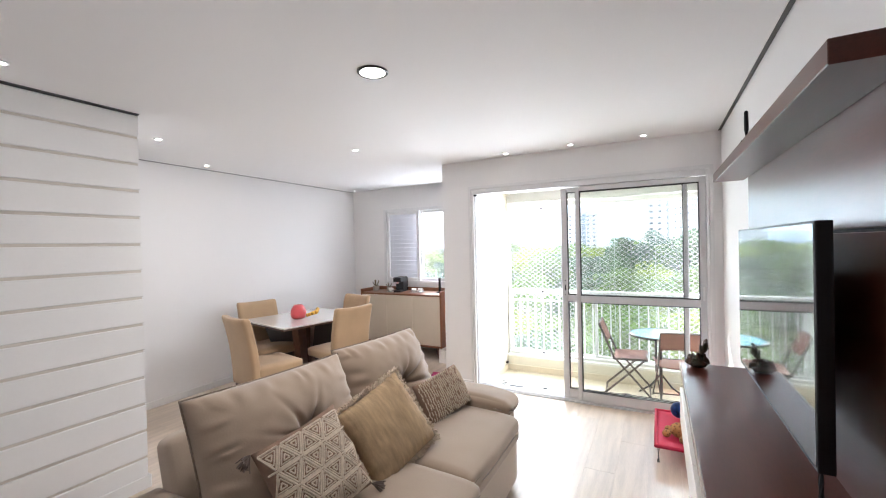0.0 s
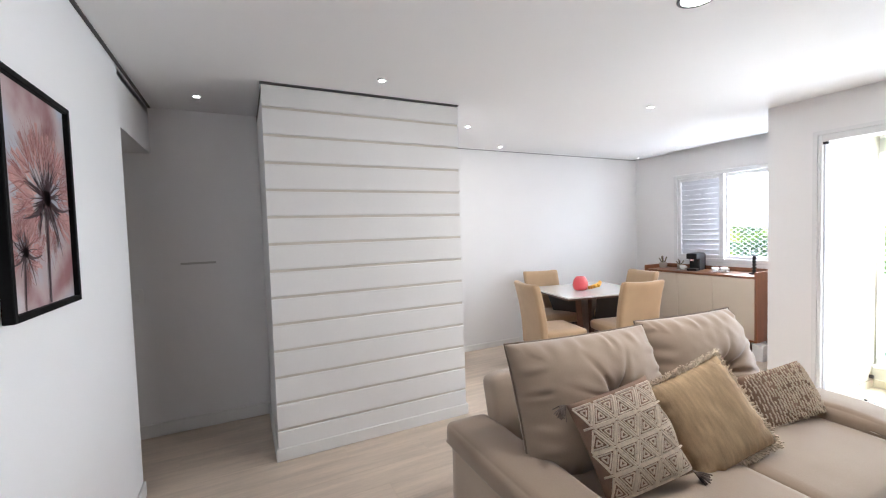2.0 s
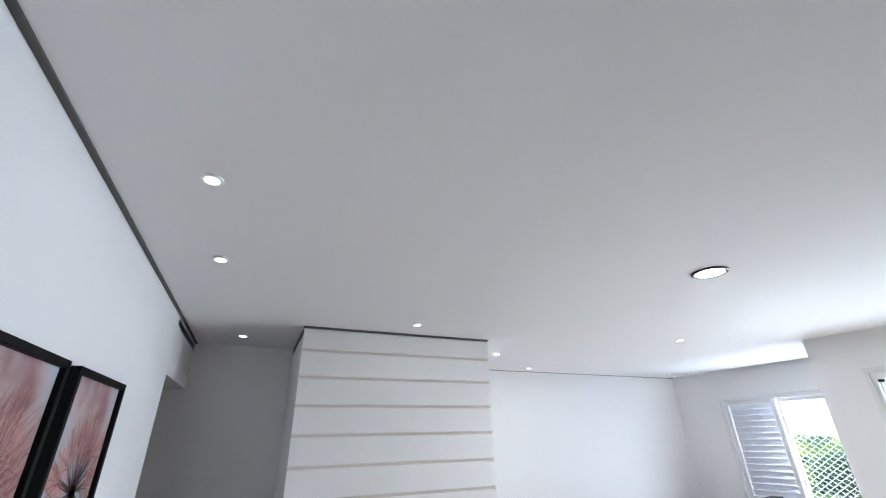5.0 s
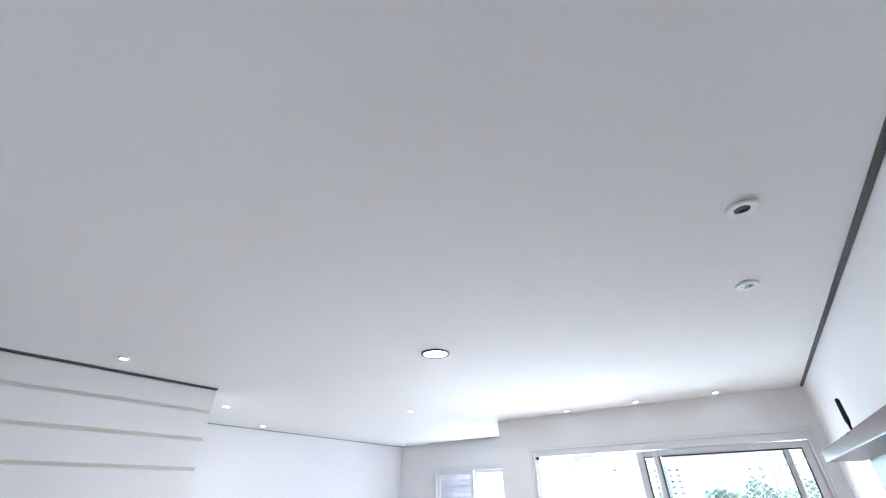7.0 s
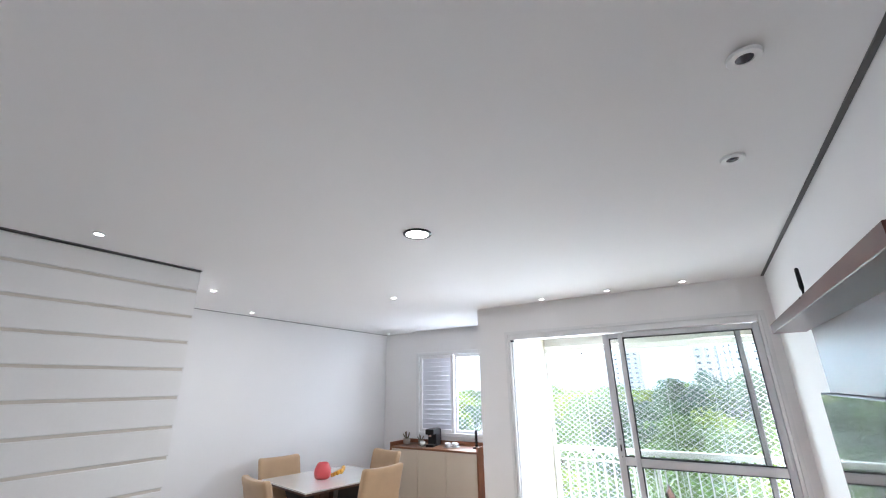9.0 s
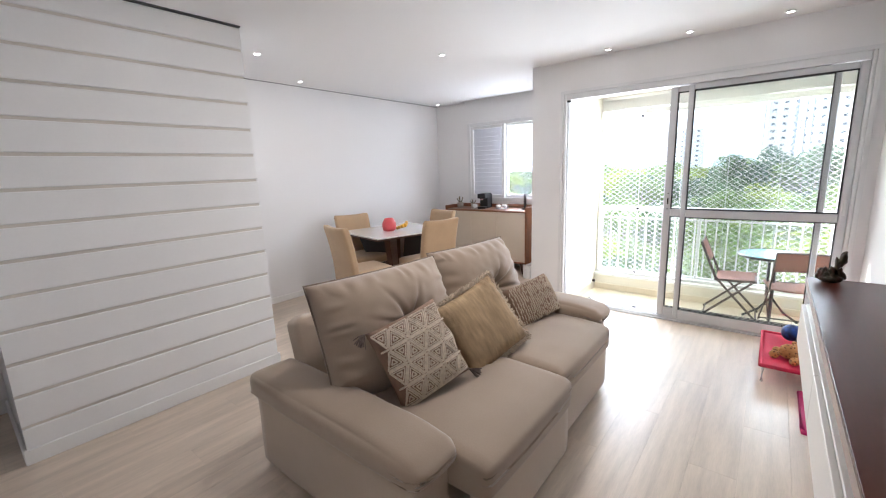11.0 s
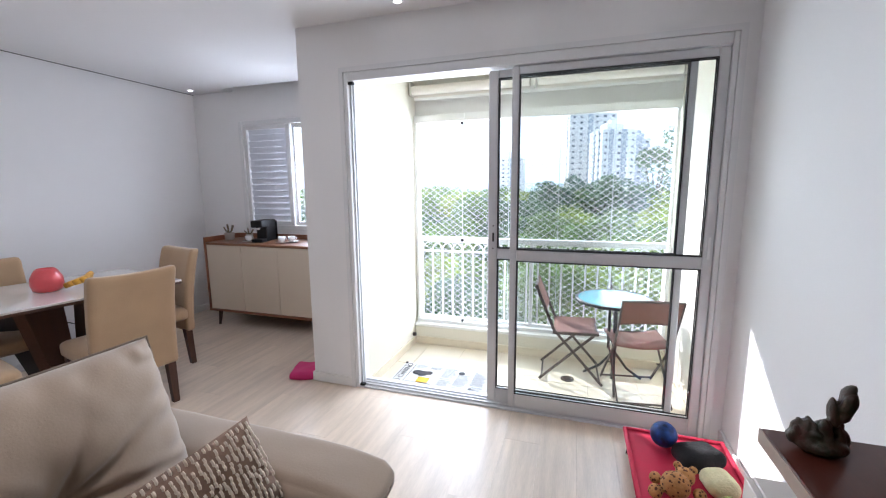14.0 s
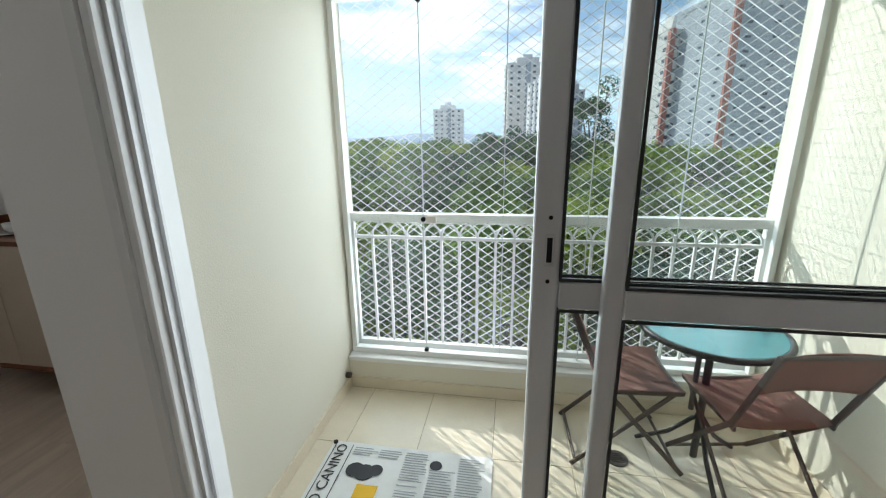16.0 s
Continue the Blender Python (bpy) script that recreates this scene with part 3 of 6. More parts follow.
def net(name, x0, x1, z0, z1, y, cell, label):
    """A knotted diamond net of thin cord."""
    vs, fs = [], []
    r = 0.0020
    w, h = x1 - x0, z1 - z0
    n = int((w + h * 1.43) / cell)
    for s in (1, -1):
        for i in range(n):
            c = i * cell - (h / 0.7 if s > 0 else 0)
            pts = []
            # line x = c + s * z / 0.7, cut to the field
            za, zb = 0.0, h
            if s > 0:
                za, zb = max(0, -c * 0.7), min(h, (w - c) * 0.7)
            else:
                za, zb = max(0, (c - w) * 0.7), min(h, c * 0.7)
            if zb - za < 0.01:
                continue
            p, q = Vector((x0 + c + s * za / 0.7, y, z0 + za)), Vector((x0 + c + s * zb / 0.7, y, z0 + zb))
            k = max(2, int((zb - za) / (cell * 0.7)))
            for j in range(k):
                u0, u1 = p.lerp(q, j / k), p.lerp(q, (j + 1) / k)
                d = 0.004 * noise.noise(Vector((u0.x * 9, s * 5.0, u0.z * 9)))
                u0 = u0 + Vector((0, d, 0))
                o = len(vs)
                n_ = Vector((u1.z - u0.z, 0, u0.x - u1.x)).normalized() * r
                for e in (u0, u1):
                    vs.extend((e + n_, e - n_ * 0.6 + Vector((0, r, 0)), e - n_ * 0.6 - Vector((0, r, 0))))
                fs.extend(((o, o + 1, o + 4, o + 3), (o + 1, o + 2, o + 5, o + 4), (o + 2, o, o + 3, o + 5)))
    # knots where the cords cross
    for i in range(n):
        for j in range(n):
            kx, kz = ((i + j) * cell - h / 0.7) / 2, 0.35 * ((j - i) * cell + h / 0.7)
            if not (0.01 < kx < w - 0.01 and 0.01 < kz < h - 0.01):
                continue
            o, c, q = len(vs), Vector((x0 + kx, y, z0 + kz)), 0.0036
            vs.extend(c + Vector(d) * q for d in ((1, 0, 0), (-1, 0, 0), (0, 1, 0), (0, -1, 0), (0, 0, 1), (0, 0, -1)))
            fs.extend((o + a_, o + b_, o + c_) for a_ in (0, 1) for b_ in (2, 3) for c_ in (4, 5))
    me = bpy.data.meshes.new(name)
    me.from_pydata(vs, [], fs)
    me.materials.append(NET)
    ob = new(name, me)
    return tagged(ob, label, "safety net", kind="stuff")


net("safety_net", -1.20, 1.12, 0.03, 2.10, 5.955, 0.083, "white diamond mesh safety net across the balcony opening")

# ---- dining window ----
win = thing("window_dining", WX0, YW, WZ0, 0, kind="structure")
ww, wh = WX1 - WX0, WZ1 - WZ0
b = B()
box(b, 0, 0.05, -0.015, 0.11, 0, wh, 0.004, 1)
box(b, ww - 0.05, ww, -0.015, 0.11, 0, wh, 0.004, 1)
box(b, 0.05, ww - 0.05, -0.015, 0.11, 0, 0.05, 0.004, 1)
box(b, 0.05, ww - 0.05, -0.015, 0.11, wh - 0.05, wh, 0.004, 1)
part("window_frame", b, ALU2, win)
sx0, sx1 = 0.05, 0.60
b = B()
box(b, sx0, sx0 + 0.045, 0.0, 0.03, 0.05, wh - 0.05, 0.003, 1)
box(b, sx1, sx1 + 0.05, 0.0, 0.03, 0.05, wh - 0.05, 0.003, 1)
box(b, sx0 + 0.045, sx1, 0.0, 0.03, 0.05, 0.095, 0.003, 1)
box(b, sx0 + 0.045, sx1, 0.0, 0.03, wh - 0.095, wh - 0.05, 0.003, 1)
shut = part("shutter", b, ALU2, win)
ns = 15
sl = B()
m = Matrix.Rotation(radians(-70), 4, "X")
bmesh.ops.create_cube(sl, size=1, matrix=m @ Matrix.Diagonal((sx1 - sx0 - 0.045, 0.085, 0.004, 1)))
me = None
for i in range(ns):
    p = Matrix.Translation(((sx0 + 0.045 + sx1) / 2, 0.032, 0.12 + i * (wh - 0.24) / (ns - 1)))
    if me is None:
        o = part("slat", sl, SLATM, shut)
        me = o.data
        o.matrix_local = p
    else:
        same("slat", me, shut, p)
b = B()
box(b, sx1 + 0.05, sx1 + 0.085, 0.035, 0.06, 0.05, wh - 0.05)
box(b, ww - 0.085, ww - 0.05, 0.035, 0.06, 0.05, wh - 0.05)
box(b, sx1 + 0.085, ww - 0.085, 0.035, 0.06, 0.05, 0.09)
box(b, sx1 + 0.085, ww - 0.085, 0.035, 0.06, wh - 0.09, wh - 0.05)
sash = part("sash", b, ALU2, win)
p = part("pane", bbox(sx1 + 0.085, ww - 0.085, 0.045, 0.05, 0.09, wh - 0.09), GLASS, sash)
p.visible_shadow = False
net("safety_net", WX0 + 0.06, WX1 - 0.05, WZ0 + 0.05, WZ1 - 0.05, YW + 0.13, 0.083, "white diamond mesh safety net outside the dining window")

# ---- sofa ----


def pillow(w, h, t, n=26, k=4.0, seed=0, tuft=None, ear=0.04, crease=0.006):
    """A stuffed cushion: x is its thickness, y its width, z its height; two faces that meet in a seam."""
    b = B()
    rows = {}
    # folds that run out from the tuft
    rf = random.Random(seed)
    folds = [(k_ * 2 * math.pi / 9 + rf.uniform(-0.25, 0.25), rf.uniform(0.09, 0.19)) for k_ in range(9)]
    for side in (1, -1):
        for i in range(n + 1):
            for j in range(n + 1):
                u, v = -1 + 2 * i / n, -1 + 2 * j / n
                edge = i in (0, n) or j in (0, n)
                if edge and side < 0:
                    rows[side, i, j] = rows[1, i, j]
                    continue
                f = max(0.0, (1 - abs(u) ** k) * (1 - abs(v) ** k)) ** 0.55
                pull = 1 - ear * (1 - u * u) * abs(v) ** 3
                pull2 = 1 - ear * (1 - v * v) * abs(u) ** 3
                y, z = u * w / 2 * pull2, v * h / 2 * pull
                x = side * t / 2 * f
                x += side * f * crease * (noise.noise(Vector((y * 7 + seed, z * 7, side))) + 0.6 * noise.noise(Vector((y * 17, z * 17 + seed, side))))
                e = max(abs(u), abs(v))
                # gathers that run in from the seam
                along = v if abs(u) > abs(v) else u
                x += side * 1.0 * crease * math.exp(-((e - 0.86) / 0.12) ** 2) * math.sin(along * 23 + 5 * noise.noise(Vector((along * 4, seed, e))))
                if tuft and side > 0:
                    dy, dz = y - tuft[0], z - tuft[1]
                    r = math.hypot(dy, dz)
                    x -= tuft[2] * math.exp(-(r / 0.075) ** 2)
                    a = math.atan2(dz, dy)
                    for c_, ln in folds:
                        g = abs((a - c_ + math.pi) % (2 * math.pi) - math.pi) * r
                        x -= 0.022 * math.exp(-(g / 0.011) ** 2) * math.exp(-(r / ln) ** 2) * min(1.0, r / 0.03)
                        x += 0.008 * math.exp(-((g - 0.028) / 0.016) ** 2) * math.exp(-(r / ln) ** 2) * min(1.0, r / 0.05)
                rows[side, i, j] = b.verts.new((x, y, z))
    for side in (1, -1):
        for i in range(n):
            for j in range(n):
                q = [rows[side, i, j], rows[side, i + 1, j], rows[side, i + 1, j + 1], rows[side, i, j + 1]]
                b.faces.new(q if side > 0 else q[::-1])
    return b


def seam(w, h, ear=0.04, n=14):
    """The line where the two faces of a pillow meet."""
    pts = []
    for u, v in [(-1 + 2 * i / n, -1) for i in range(n)] + [(1, -1 + 2 * i / n) for i in range(n)] + [(1 - 2 * i / n, 1) for i in range(n)] + [(-1, 1 - 2 * i / n) for i in range(n)]:
        pts.append((0, u * w / 2 * (1 - ear * (1 - v * v) * abs(u) ** 3), v * h / 2 * (1 - ear * (1 - u * u) * abs(v) ** 3)))
    return pts


sofa = thing("sofa", -0.82, 2.07, 0, 0, "beige suede two-seat sofa with tufted back cushions", "sofa")
# front towards +x, length along y
b = softbox(1.04, 1.70, 0.22, 0.03, 10, 0.003)
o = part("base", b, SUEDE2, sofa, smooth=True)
o.matrix_local = pose(0.0, 0, 0.03)
SW = 0.785


def seat_shape(q, p):
    if p.z > 0:
        q = q + Vector((0, 0, -0.02 * max(0, p.x) ** 4))
    return q


for s in (-1, 1):
    b = softbox(1.02, SW - 0.008, 0.17, 0.03, 20, 0.003, 0.010, seed=s * 3 + 4, shape=seat_shape)
    o = part("seat_cushion", b, SUEDE, sofa, smooth=True)
    fx = 0.05 if s < 0 else -0.01
    o.matrix_local = pose(0.18 + fx, s * SW / 2, 0.285)
    b = softbox(0.07, SW - 0.010, 0.335, 0.018, 8, 0.003)
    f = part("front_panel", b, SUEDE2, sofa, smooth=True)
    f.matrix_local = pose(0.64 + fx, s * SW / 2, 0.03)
    b = B()
    hw = SW / 2 - 0.012
    tube(b, [(0.3, -hw - 0.004, 0.115), (0.500, -hw, 0.108), (0.509, -hw + 0.02, 0.108), (0.511, 0, 0.106), (0.509, hw - 0.02, 0.108), (0.500, hw, 0.108), (0.3, hw + 0.004, 0.115)], 0.0045, 6)
    part("piping", b, SEAM, o, "dark piping")
    cw, ch = (0.82, 0.60) if s < 0 else (0.75, 0.60)
    b = pillow(cw, ch, 0.31, 84, 3.0, s + 7, (0.04, -0.03, 0.10), 0.028, 0.006)
    o = part("back_cushion", b, SUEDE, sofa, smooth=True)
    m = pose(-0.055, -0.435 if s < 0 else 0.375, 0.677, 0, -20, -5)
    o.matrix_local = m
    b = B()
    tube(b, seam(cw + 0.004, ch + 0.004, 0.028), 0.0042, 6, True)
    part("piping", b, SEAM, o, "dark piping")
    b = softbox(0.15, SW - 0.01, 0.50, 0.05, 10, 0.003)
    o = part("back_shell", b, SUEDE2, sofa, smooth=True)
    o.matrix_local = pose(-0.33, s * SW / 2, 0.25, 0, -14, 0)
b = softbox(0.20, 1.66, 0.36, 0.04, 10, 0.003)
o = part("rear_box", b, SUEDE2, sofa, smooth=True)
o.matrix_local = pose(-0.45, 0, 0.04)


def pad_shape(q, p):
    if p.z > 0:
        q = q + Vector((0, 0, -0.03 * max(0, p.x) ** 3))
    return q


for s in (-1, 1):
    ay = -0.875 if s < 0 else 0.925
    b = softbox(1.06, 0.205, 0.375, 0.025, 12, 0.003)
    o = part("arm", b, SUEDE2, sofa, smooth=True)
    o.matrix_local = pose(0.04, ay, 0.03)
    b = softbox(1.11, 0.245, 0.125, 0.04, 22, 0.004, 0.014, seed=s + 12, shape=pad_shape)
    c = part("arm_pad", b, SUEDE, sofa, smooth=True)
    c.matrix_local = pose(0.045, ay, 0.395)
    b = B()
    tube(b, [(-0.53, s * 0.121, 0.028), (0.51, s * 0.121, 0.028), (0.55, s * 0.10, 0.028), (0.556, 0, 0.028), (0.55, -s * 0.10, 0.028), (0.51, -s * 0.121, 0.028)], 0.005, 6)
    part("piping", b, SEAM, c, "dark stitched edge")
for x in (-0.4, 0.45):
    for y in (-0.86, 0.9):
        part("foot", bbox(x - 0.03, x + 0.03, y - 0.03, y + 0.03, 0, 0.035), BLACK, sofa)

# ---- dining table and chairs ----
TX, TY, TR = -2.97, 3.74, -12.0
table = thing("dining_table", TX, TY, 0, TR, "dining table with white glass top and crossed dark wood base", "table")
part("tabletop", bbox(-0.45, 0.45, -0.52, 0.52, 0.728, 0.745, 0.003), WENGE, table)
part("glass_top", bbox(-0.45, 0.45, -0.52, 0.52, 0.7455, 0.76, 0.003), WHITEGLASS, table, "glossy white glass top")
for k in range(4):
    a = radians(45 + 90 * k)
    b = B()
    d = Vector((math.cos(a), math.sin(a), 0))
    n_ = Vector((-d.y, d.x, 0))
    prof = [(0.035, 0.02), (0.22, 0.02), (0.47, 0.727), (0.12, 0.727)]
    va = [b.verts.new(d * r + n_ * 0.03 + Vector((0, 0, z))) for r, z in prof]
    vb = [b.verts.new(d * r - n_ * 0.03 + Vector((0, 0, z))) for r, z in prof]
    for i in range(4):
        j = (i + 1) % 4
        b.faces.new((va[i], va[j], vb[j], vb[i]))
    b.faces.new(va[::-1])
    b.faces.new(vb)
    bmesh.ops.recalc_face_normals(b, faces=b.faces)
    part("leg", b, WENGE if k % 2 else BLACKWOOD, table)
part("foot_plate", bbox(-0.26, 0.26, -0.26, 0.26, 0.0, 0.02, 0.003), BLACKWOOD, table)

chair = thing("dining_chair", -2.46, 3.70, 0, 180 + TR, "beige suede upholstered dining chair with dark wood legs", "chair", "chairs round the dining table")
# local: front towards +x
b = softbox(0.46, 0.46, 0.10, 0.03, 10, 0.002, 0.012)
o = part("seat", b, CHAIRCLOTH, chair, smooth=True)
o.matrix_local = pose(0, 0, 0.38)


def slim(q, p):
    lean = max(0.0, (q.z + 0.35) / 0.70)
    q.x -= 0.10 * lean ** 2.2 + 0.02 * lean
    q.x += 0.02 * (q.y / 0.22) ** 2 * lean
    q.z -= 0.018 * (1 - (q.y / 0.23) ** 2) * max(0, p.z) * 0.6
    return q


b = softbox(0.075, 0.46, 0.665, 0.025, 16, 0.002, 0.0, shape=slim)
o = part("backrest", b, CHAIRCLOTH, chair, smooth=True)
o.matrix_local = pose(-0.225, 0, 0.28)
for x, y in ((0.19, 0.19), (0.19, -0.19), (-0.21, 0.19), (-0.21, -0.19)):
    b = B()
    s_ = 1 if x > 0 else -1
    h0 = 0.385 if x > 0 else 0.30
    bmesh.ops.create_cone(b, cap_ends=True, segments=4, radius1=0.026, radius2=0.036, depth=h0, matrix=Matrix.Translation((0, 0, h0 / 2)) @ Matrix.Rotation(radians(45), 4, "Z"))
    for v in b.verts:
        if v.co.z < 0.1:
            v.co.x += 0.02 * s_
    o = part("leg", b, WENGE, chair)
    o.matrix_local = pose(x, y, 0)
copy_thing(chair, pose(-2.70, 3.02, 0, 0, 0, 90 + TR))
copy_thing(chair, pose(-3.27, 3.50, 0, 0, 0, TR))
copy_thing(chair, pose(-2.86, 4.16, 0, 0, 0, -90 + TR))

# ---- buffet ----
buf = thing("buffet", -2.60, 5.36, 0, 0, "walnut buffet with three cream doors on tapered legs", "cabinet")
BWd, BD = 0.68, 0.235
part("side_panel", bbox(-BWd, -BWd + 0.022, -BD, BD, 0.16, 0.93, 0.002, 1), WALNUT_SIDE, buf)
part("side_panel", bbox(BWd - 0.022, BWd, -BD, BD, 0.16, 0.93, 0.002, 1), WALNUT_SIDE, buf)
part("top", bbox(-BWd + 0.0225, BWd - 0.0225, -BD + 0.004, BD, 0.855, 0.88, 0.002, 1), WALNUT_TOP, buf)
part("back_rail", bbox(-BWd + 0.0225, BWd - 0.0225, BD - 0.02, BD, 0.8805, 0.93, 0.002, 1), WALNUT_SIDE, buf)
part("bottom", bbox(-BWd + 0.0225, BWd - 0.0225, -BD, BD, 0.16, 0.182, 0.002, 1), WALNUT_SIDE, buf)
part("carcass", bbox(-BWd + 0.0225, BWd - 0.0225, -BD + 0.03, BD, 0.1825, 0.8545), BLACKWOOD, buf)
dw = (2 * BWd - 0.048) / 3
for i in range(3):
    x0 = -BWd + 0.024 + i * dw
    part("door", bbox(x0 + 0.0015, x0 + dw - 0.0015, -BD + 0.008, -BD + 0.0275, 0.185, 0.852, 0.002, 1), CREAM, buf)
for x in (-BWd + 0.1, BWd - 0.1):
    for y in (-BD + 0.05, BD - 0.05):
        b = B()
        rod(b, (x + (0.03 if x > 0 else -0.03), y, 0), (x, y, 0.16), 0.012, 0.022, 12)
        part("leg", b, WENGE, buf)

# ---- television wall ----
panel = thing("media_wall", XT, 0, 0, 0, "dark walnut television wall panel with ledge shelf", "wall unit")
PY0, PY1 = YP + 0.12, 3.12
part("lower_board", bbox(-0.028, -0.001, PY0, PY1, 0.845, 1.565, 0.002, 1), WALNUT, panel)
part("upper_board", bbox(-0.028, -0.001, PY0, PY1, 1.575, 1.99, 0.002, 1), WALNUT, panel)
part("backing", bbox(-0.012, -0.0008, PY0 + 0.01, PY1 - 0.01, 1.56, 1.58), BLACK, panel)
part("shelf", bbox(-0.178, -0.0285, 1.38, 3.24, 1.895, 1.947, 0.002, 1), WALNUT, panel)

rack = thing("tv_unit", XT, 0, -0.04, 0, "wall-hung dark walnut top over offwhite drawers", "tv unit")
part("top", bbox(-0.375, -0.015, 0.25, 3.02, 0.855, 0.89, 0.002, 1), WALNUT, rack)
EDGEBAND = mat("edge_band", (0.36, 0.27, 0.21), 0.45, vary=0.1)
part("edge_band", bbox(-0.3785, -0.3753, 0.25, 3.02, 0.8555, 0.8895), EDGEBAND, rack, "pale front edge")
part("niche_back", bbox(-0.05, -0.015, 0.27, 3.0, 0.7305, 0.8545), OFFWHITE, rack)
for y in (0.28, 1.2, 2.1):
    part("niche_divider", bbox(-0.34, -0.0505, y, y + 0.018, 0.731, 0.8545), WALNUT, rack)
part("drawer_box", bbox(-0.360, -0.015, 0.25, 3.07, 0.525, 0.73, 0.003, 1), OFFWHITE, rack)
for i in range(3):
    y0 = 0.25 + i * 0.94
    part("drawer_front", bbox(-0.378, -0.3605, y0 + 0.002, y0 + 0.937, 0.527, 0.728, 0.002, 1), OFFWHITE, rack)

TVX = 1.0
tv = thing("television", TVX, 2.10, 1.29, 0, "flat black television on a wall bracket", "television")
SCREEN = mat("tv_screen", (0.004, 0.004, 0.005), 0.02, vary=0.0, spec=1.0, coat=1.0, rvar=0.0)
part("bezel", bbox(0.0, 0.035, -0.515, 0.515, -0.305, 0.305, 0.004, 2), BLACK, tv)
part("screen", bbox(-0.0015, 0.0, -0.508, 0.508, -0.293, 0.298), SCREEN, tv, "glossy black screen")
part("bracket", bbox(0.035, 0.12, -0.12, 0.12, -0.15, 0.15, 0.004), BLACK, tv)
b = B()
tube(b, [(0.02, -0.46, -0.29), (0.015, -0.48, -0.34), (0.01, -0.50, -0.37), (0.01, -0.53, -0.385), (0.03, -0.57, -0.395)], 0.006, 6)
part("cable", b, BLACK, tv)

# ---- ceiling lights ----
LED = glow("lit_led", (1.0, 0.96, 0.9), 9)
RING = mat("white_lamp_ring", (0.85, 0.85, 0.84), 0.4)
BRING = mat("dark_lamp_ring", (0.03, 0.03, 0.03), 0.35, metal=0.5)
LENS = mat("dull_bulb", (0.05, 0.05, 0.06), 0.15, spec=0.8)
CHROME = mat("chrome", (0.7, 0.7, 0.72), 0.15, metal=1.0)


def downlight(r, ring, core, label, first, q=0.79):
    t_ = thing("downlight", first[0], first[1], H, 0, label, "ceiling light", "recessed ceiling downlights")
    b = B()
    lathe(b, [(r, -0.001), (r, -0.006), (r * 0.93, -0.010), (r * (q + 0.02), -0.009), (r * q, -0.001)], 32)
    part("ring", b, ring, t_, smooth=False)
    b = B()
    lathe(b, [(r * q, -0.0015), (r * q, -0.007), (r * q * 0.6, -0.0075), (r * 0.05, -0.008)], 32)
    part("lens", b, core, t_)
    return t_


big = downlight(0.080, BRING, LED, "round lit ceiling lamp with black rim", (-0.62, 2.016))
SPOTS = [(-1.80, 3.29), (-3.55, 2.985), (-2.857, 2.148), (-2.032, 1.044), (-2.77, -0.04), (-1.265, -0.11), (-0.63, -0.10), (-3.60, 5.43), (-0.66, 4.22), (-0.03, 4.19), (0.576, 4.20)]
spot = downlight(0.031, RING, LED, "small white lit recessed spotlight", SPOTS[0], 0.64)
for x, y in SPOTS[1:]:
    copy_thing(spot, pose(x, y, H))
off = downlight(0.042, RING, LENS, "small recessed spotlight switched off", (0.853, 1.43), 0.5)
copy_thing(off, pose(0.85, 2.035, H))

# ---- outside ----
GROUND = mat("ground", (0.12, 0.13, 0.06), 0.9, vary=0.5, scale=0.06, grain=0.9, dark=(0.16, 0.12, 0.08))
GZ = -17.0
gb = B()
bmesh.ops.create_grid(gb, x_segments=8, y_segments=8, size=4500)
g = link("ground", gb, GROUND)
g.location = (0, 0, GZ)
tagged(g, kind="structure")
# distance haze is painted into the hills' pale blue colour
HAZE = mat("far_hills_haze", (0.40, 0.52, 0.64), 0.95, vary=0.15, scale=0.004, grain=0.03)
b = B()
prev = None
for i in range(61):
    x = -1900 + i * 60
    z = 2 + 30 * max(0, noise.noise(Vector((i * 0.13, 3.1, 0))) + 0.35) + 12 * noise.noise(Vector((i * 0.5, 1, 0)))
    cur = (b.verts.new((x, 1500 + 60 * math.sin(i), GZ - 1)), b.verts.new((x, 1650, GZ + 17 + z)), b.verts.new((x, 1900, GZ - 1)))
    if prev:
        for k in range(2):
            b.faces.new((prev[k], cur[k], cur[k + 1], prev[k + 1]))
    prev = cur
bmesh.ops.recalc_face_normals(b, faces=b.faces)
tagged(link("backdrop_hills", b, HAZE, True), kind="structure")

CONC_A = mat("tower_pale", (0.74, 0.72, 0.70), 0.85, vary=0.10, scale=0.12, grain=1.5)
CONC_B = mat("tower_white", (0.82, 0.83, 0.84), 0.85, vary=0.08, scale=0.12, grain=1.5)
CONC_D = mat("tower_grey", (0.40, 0.44, 0.50), 0.8, vary=0.12, scale=0.12, grain=1.5)
BRICKRED = mat("tower_red", (0.50, 0.19, 0.15), 0.8, vary=0.15, scale=0.2, grain=2)
WINDARK = mat("tower_window", (0.09, 0.11, 0.14), 0.15, vary=0.3, piece=0.35)


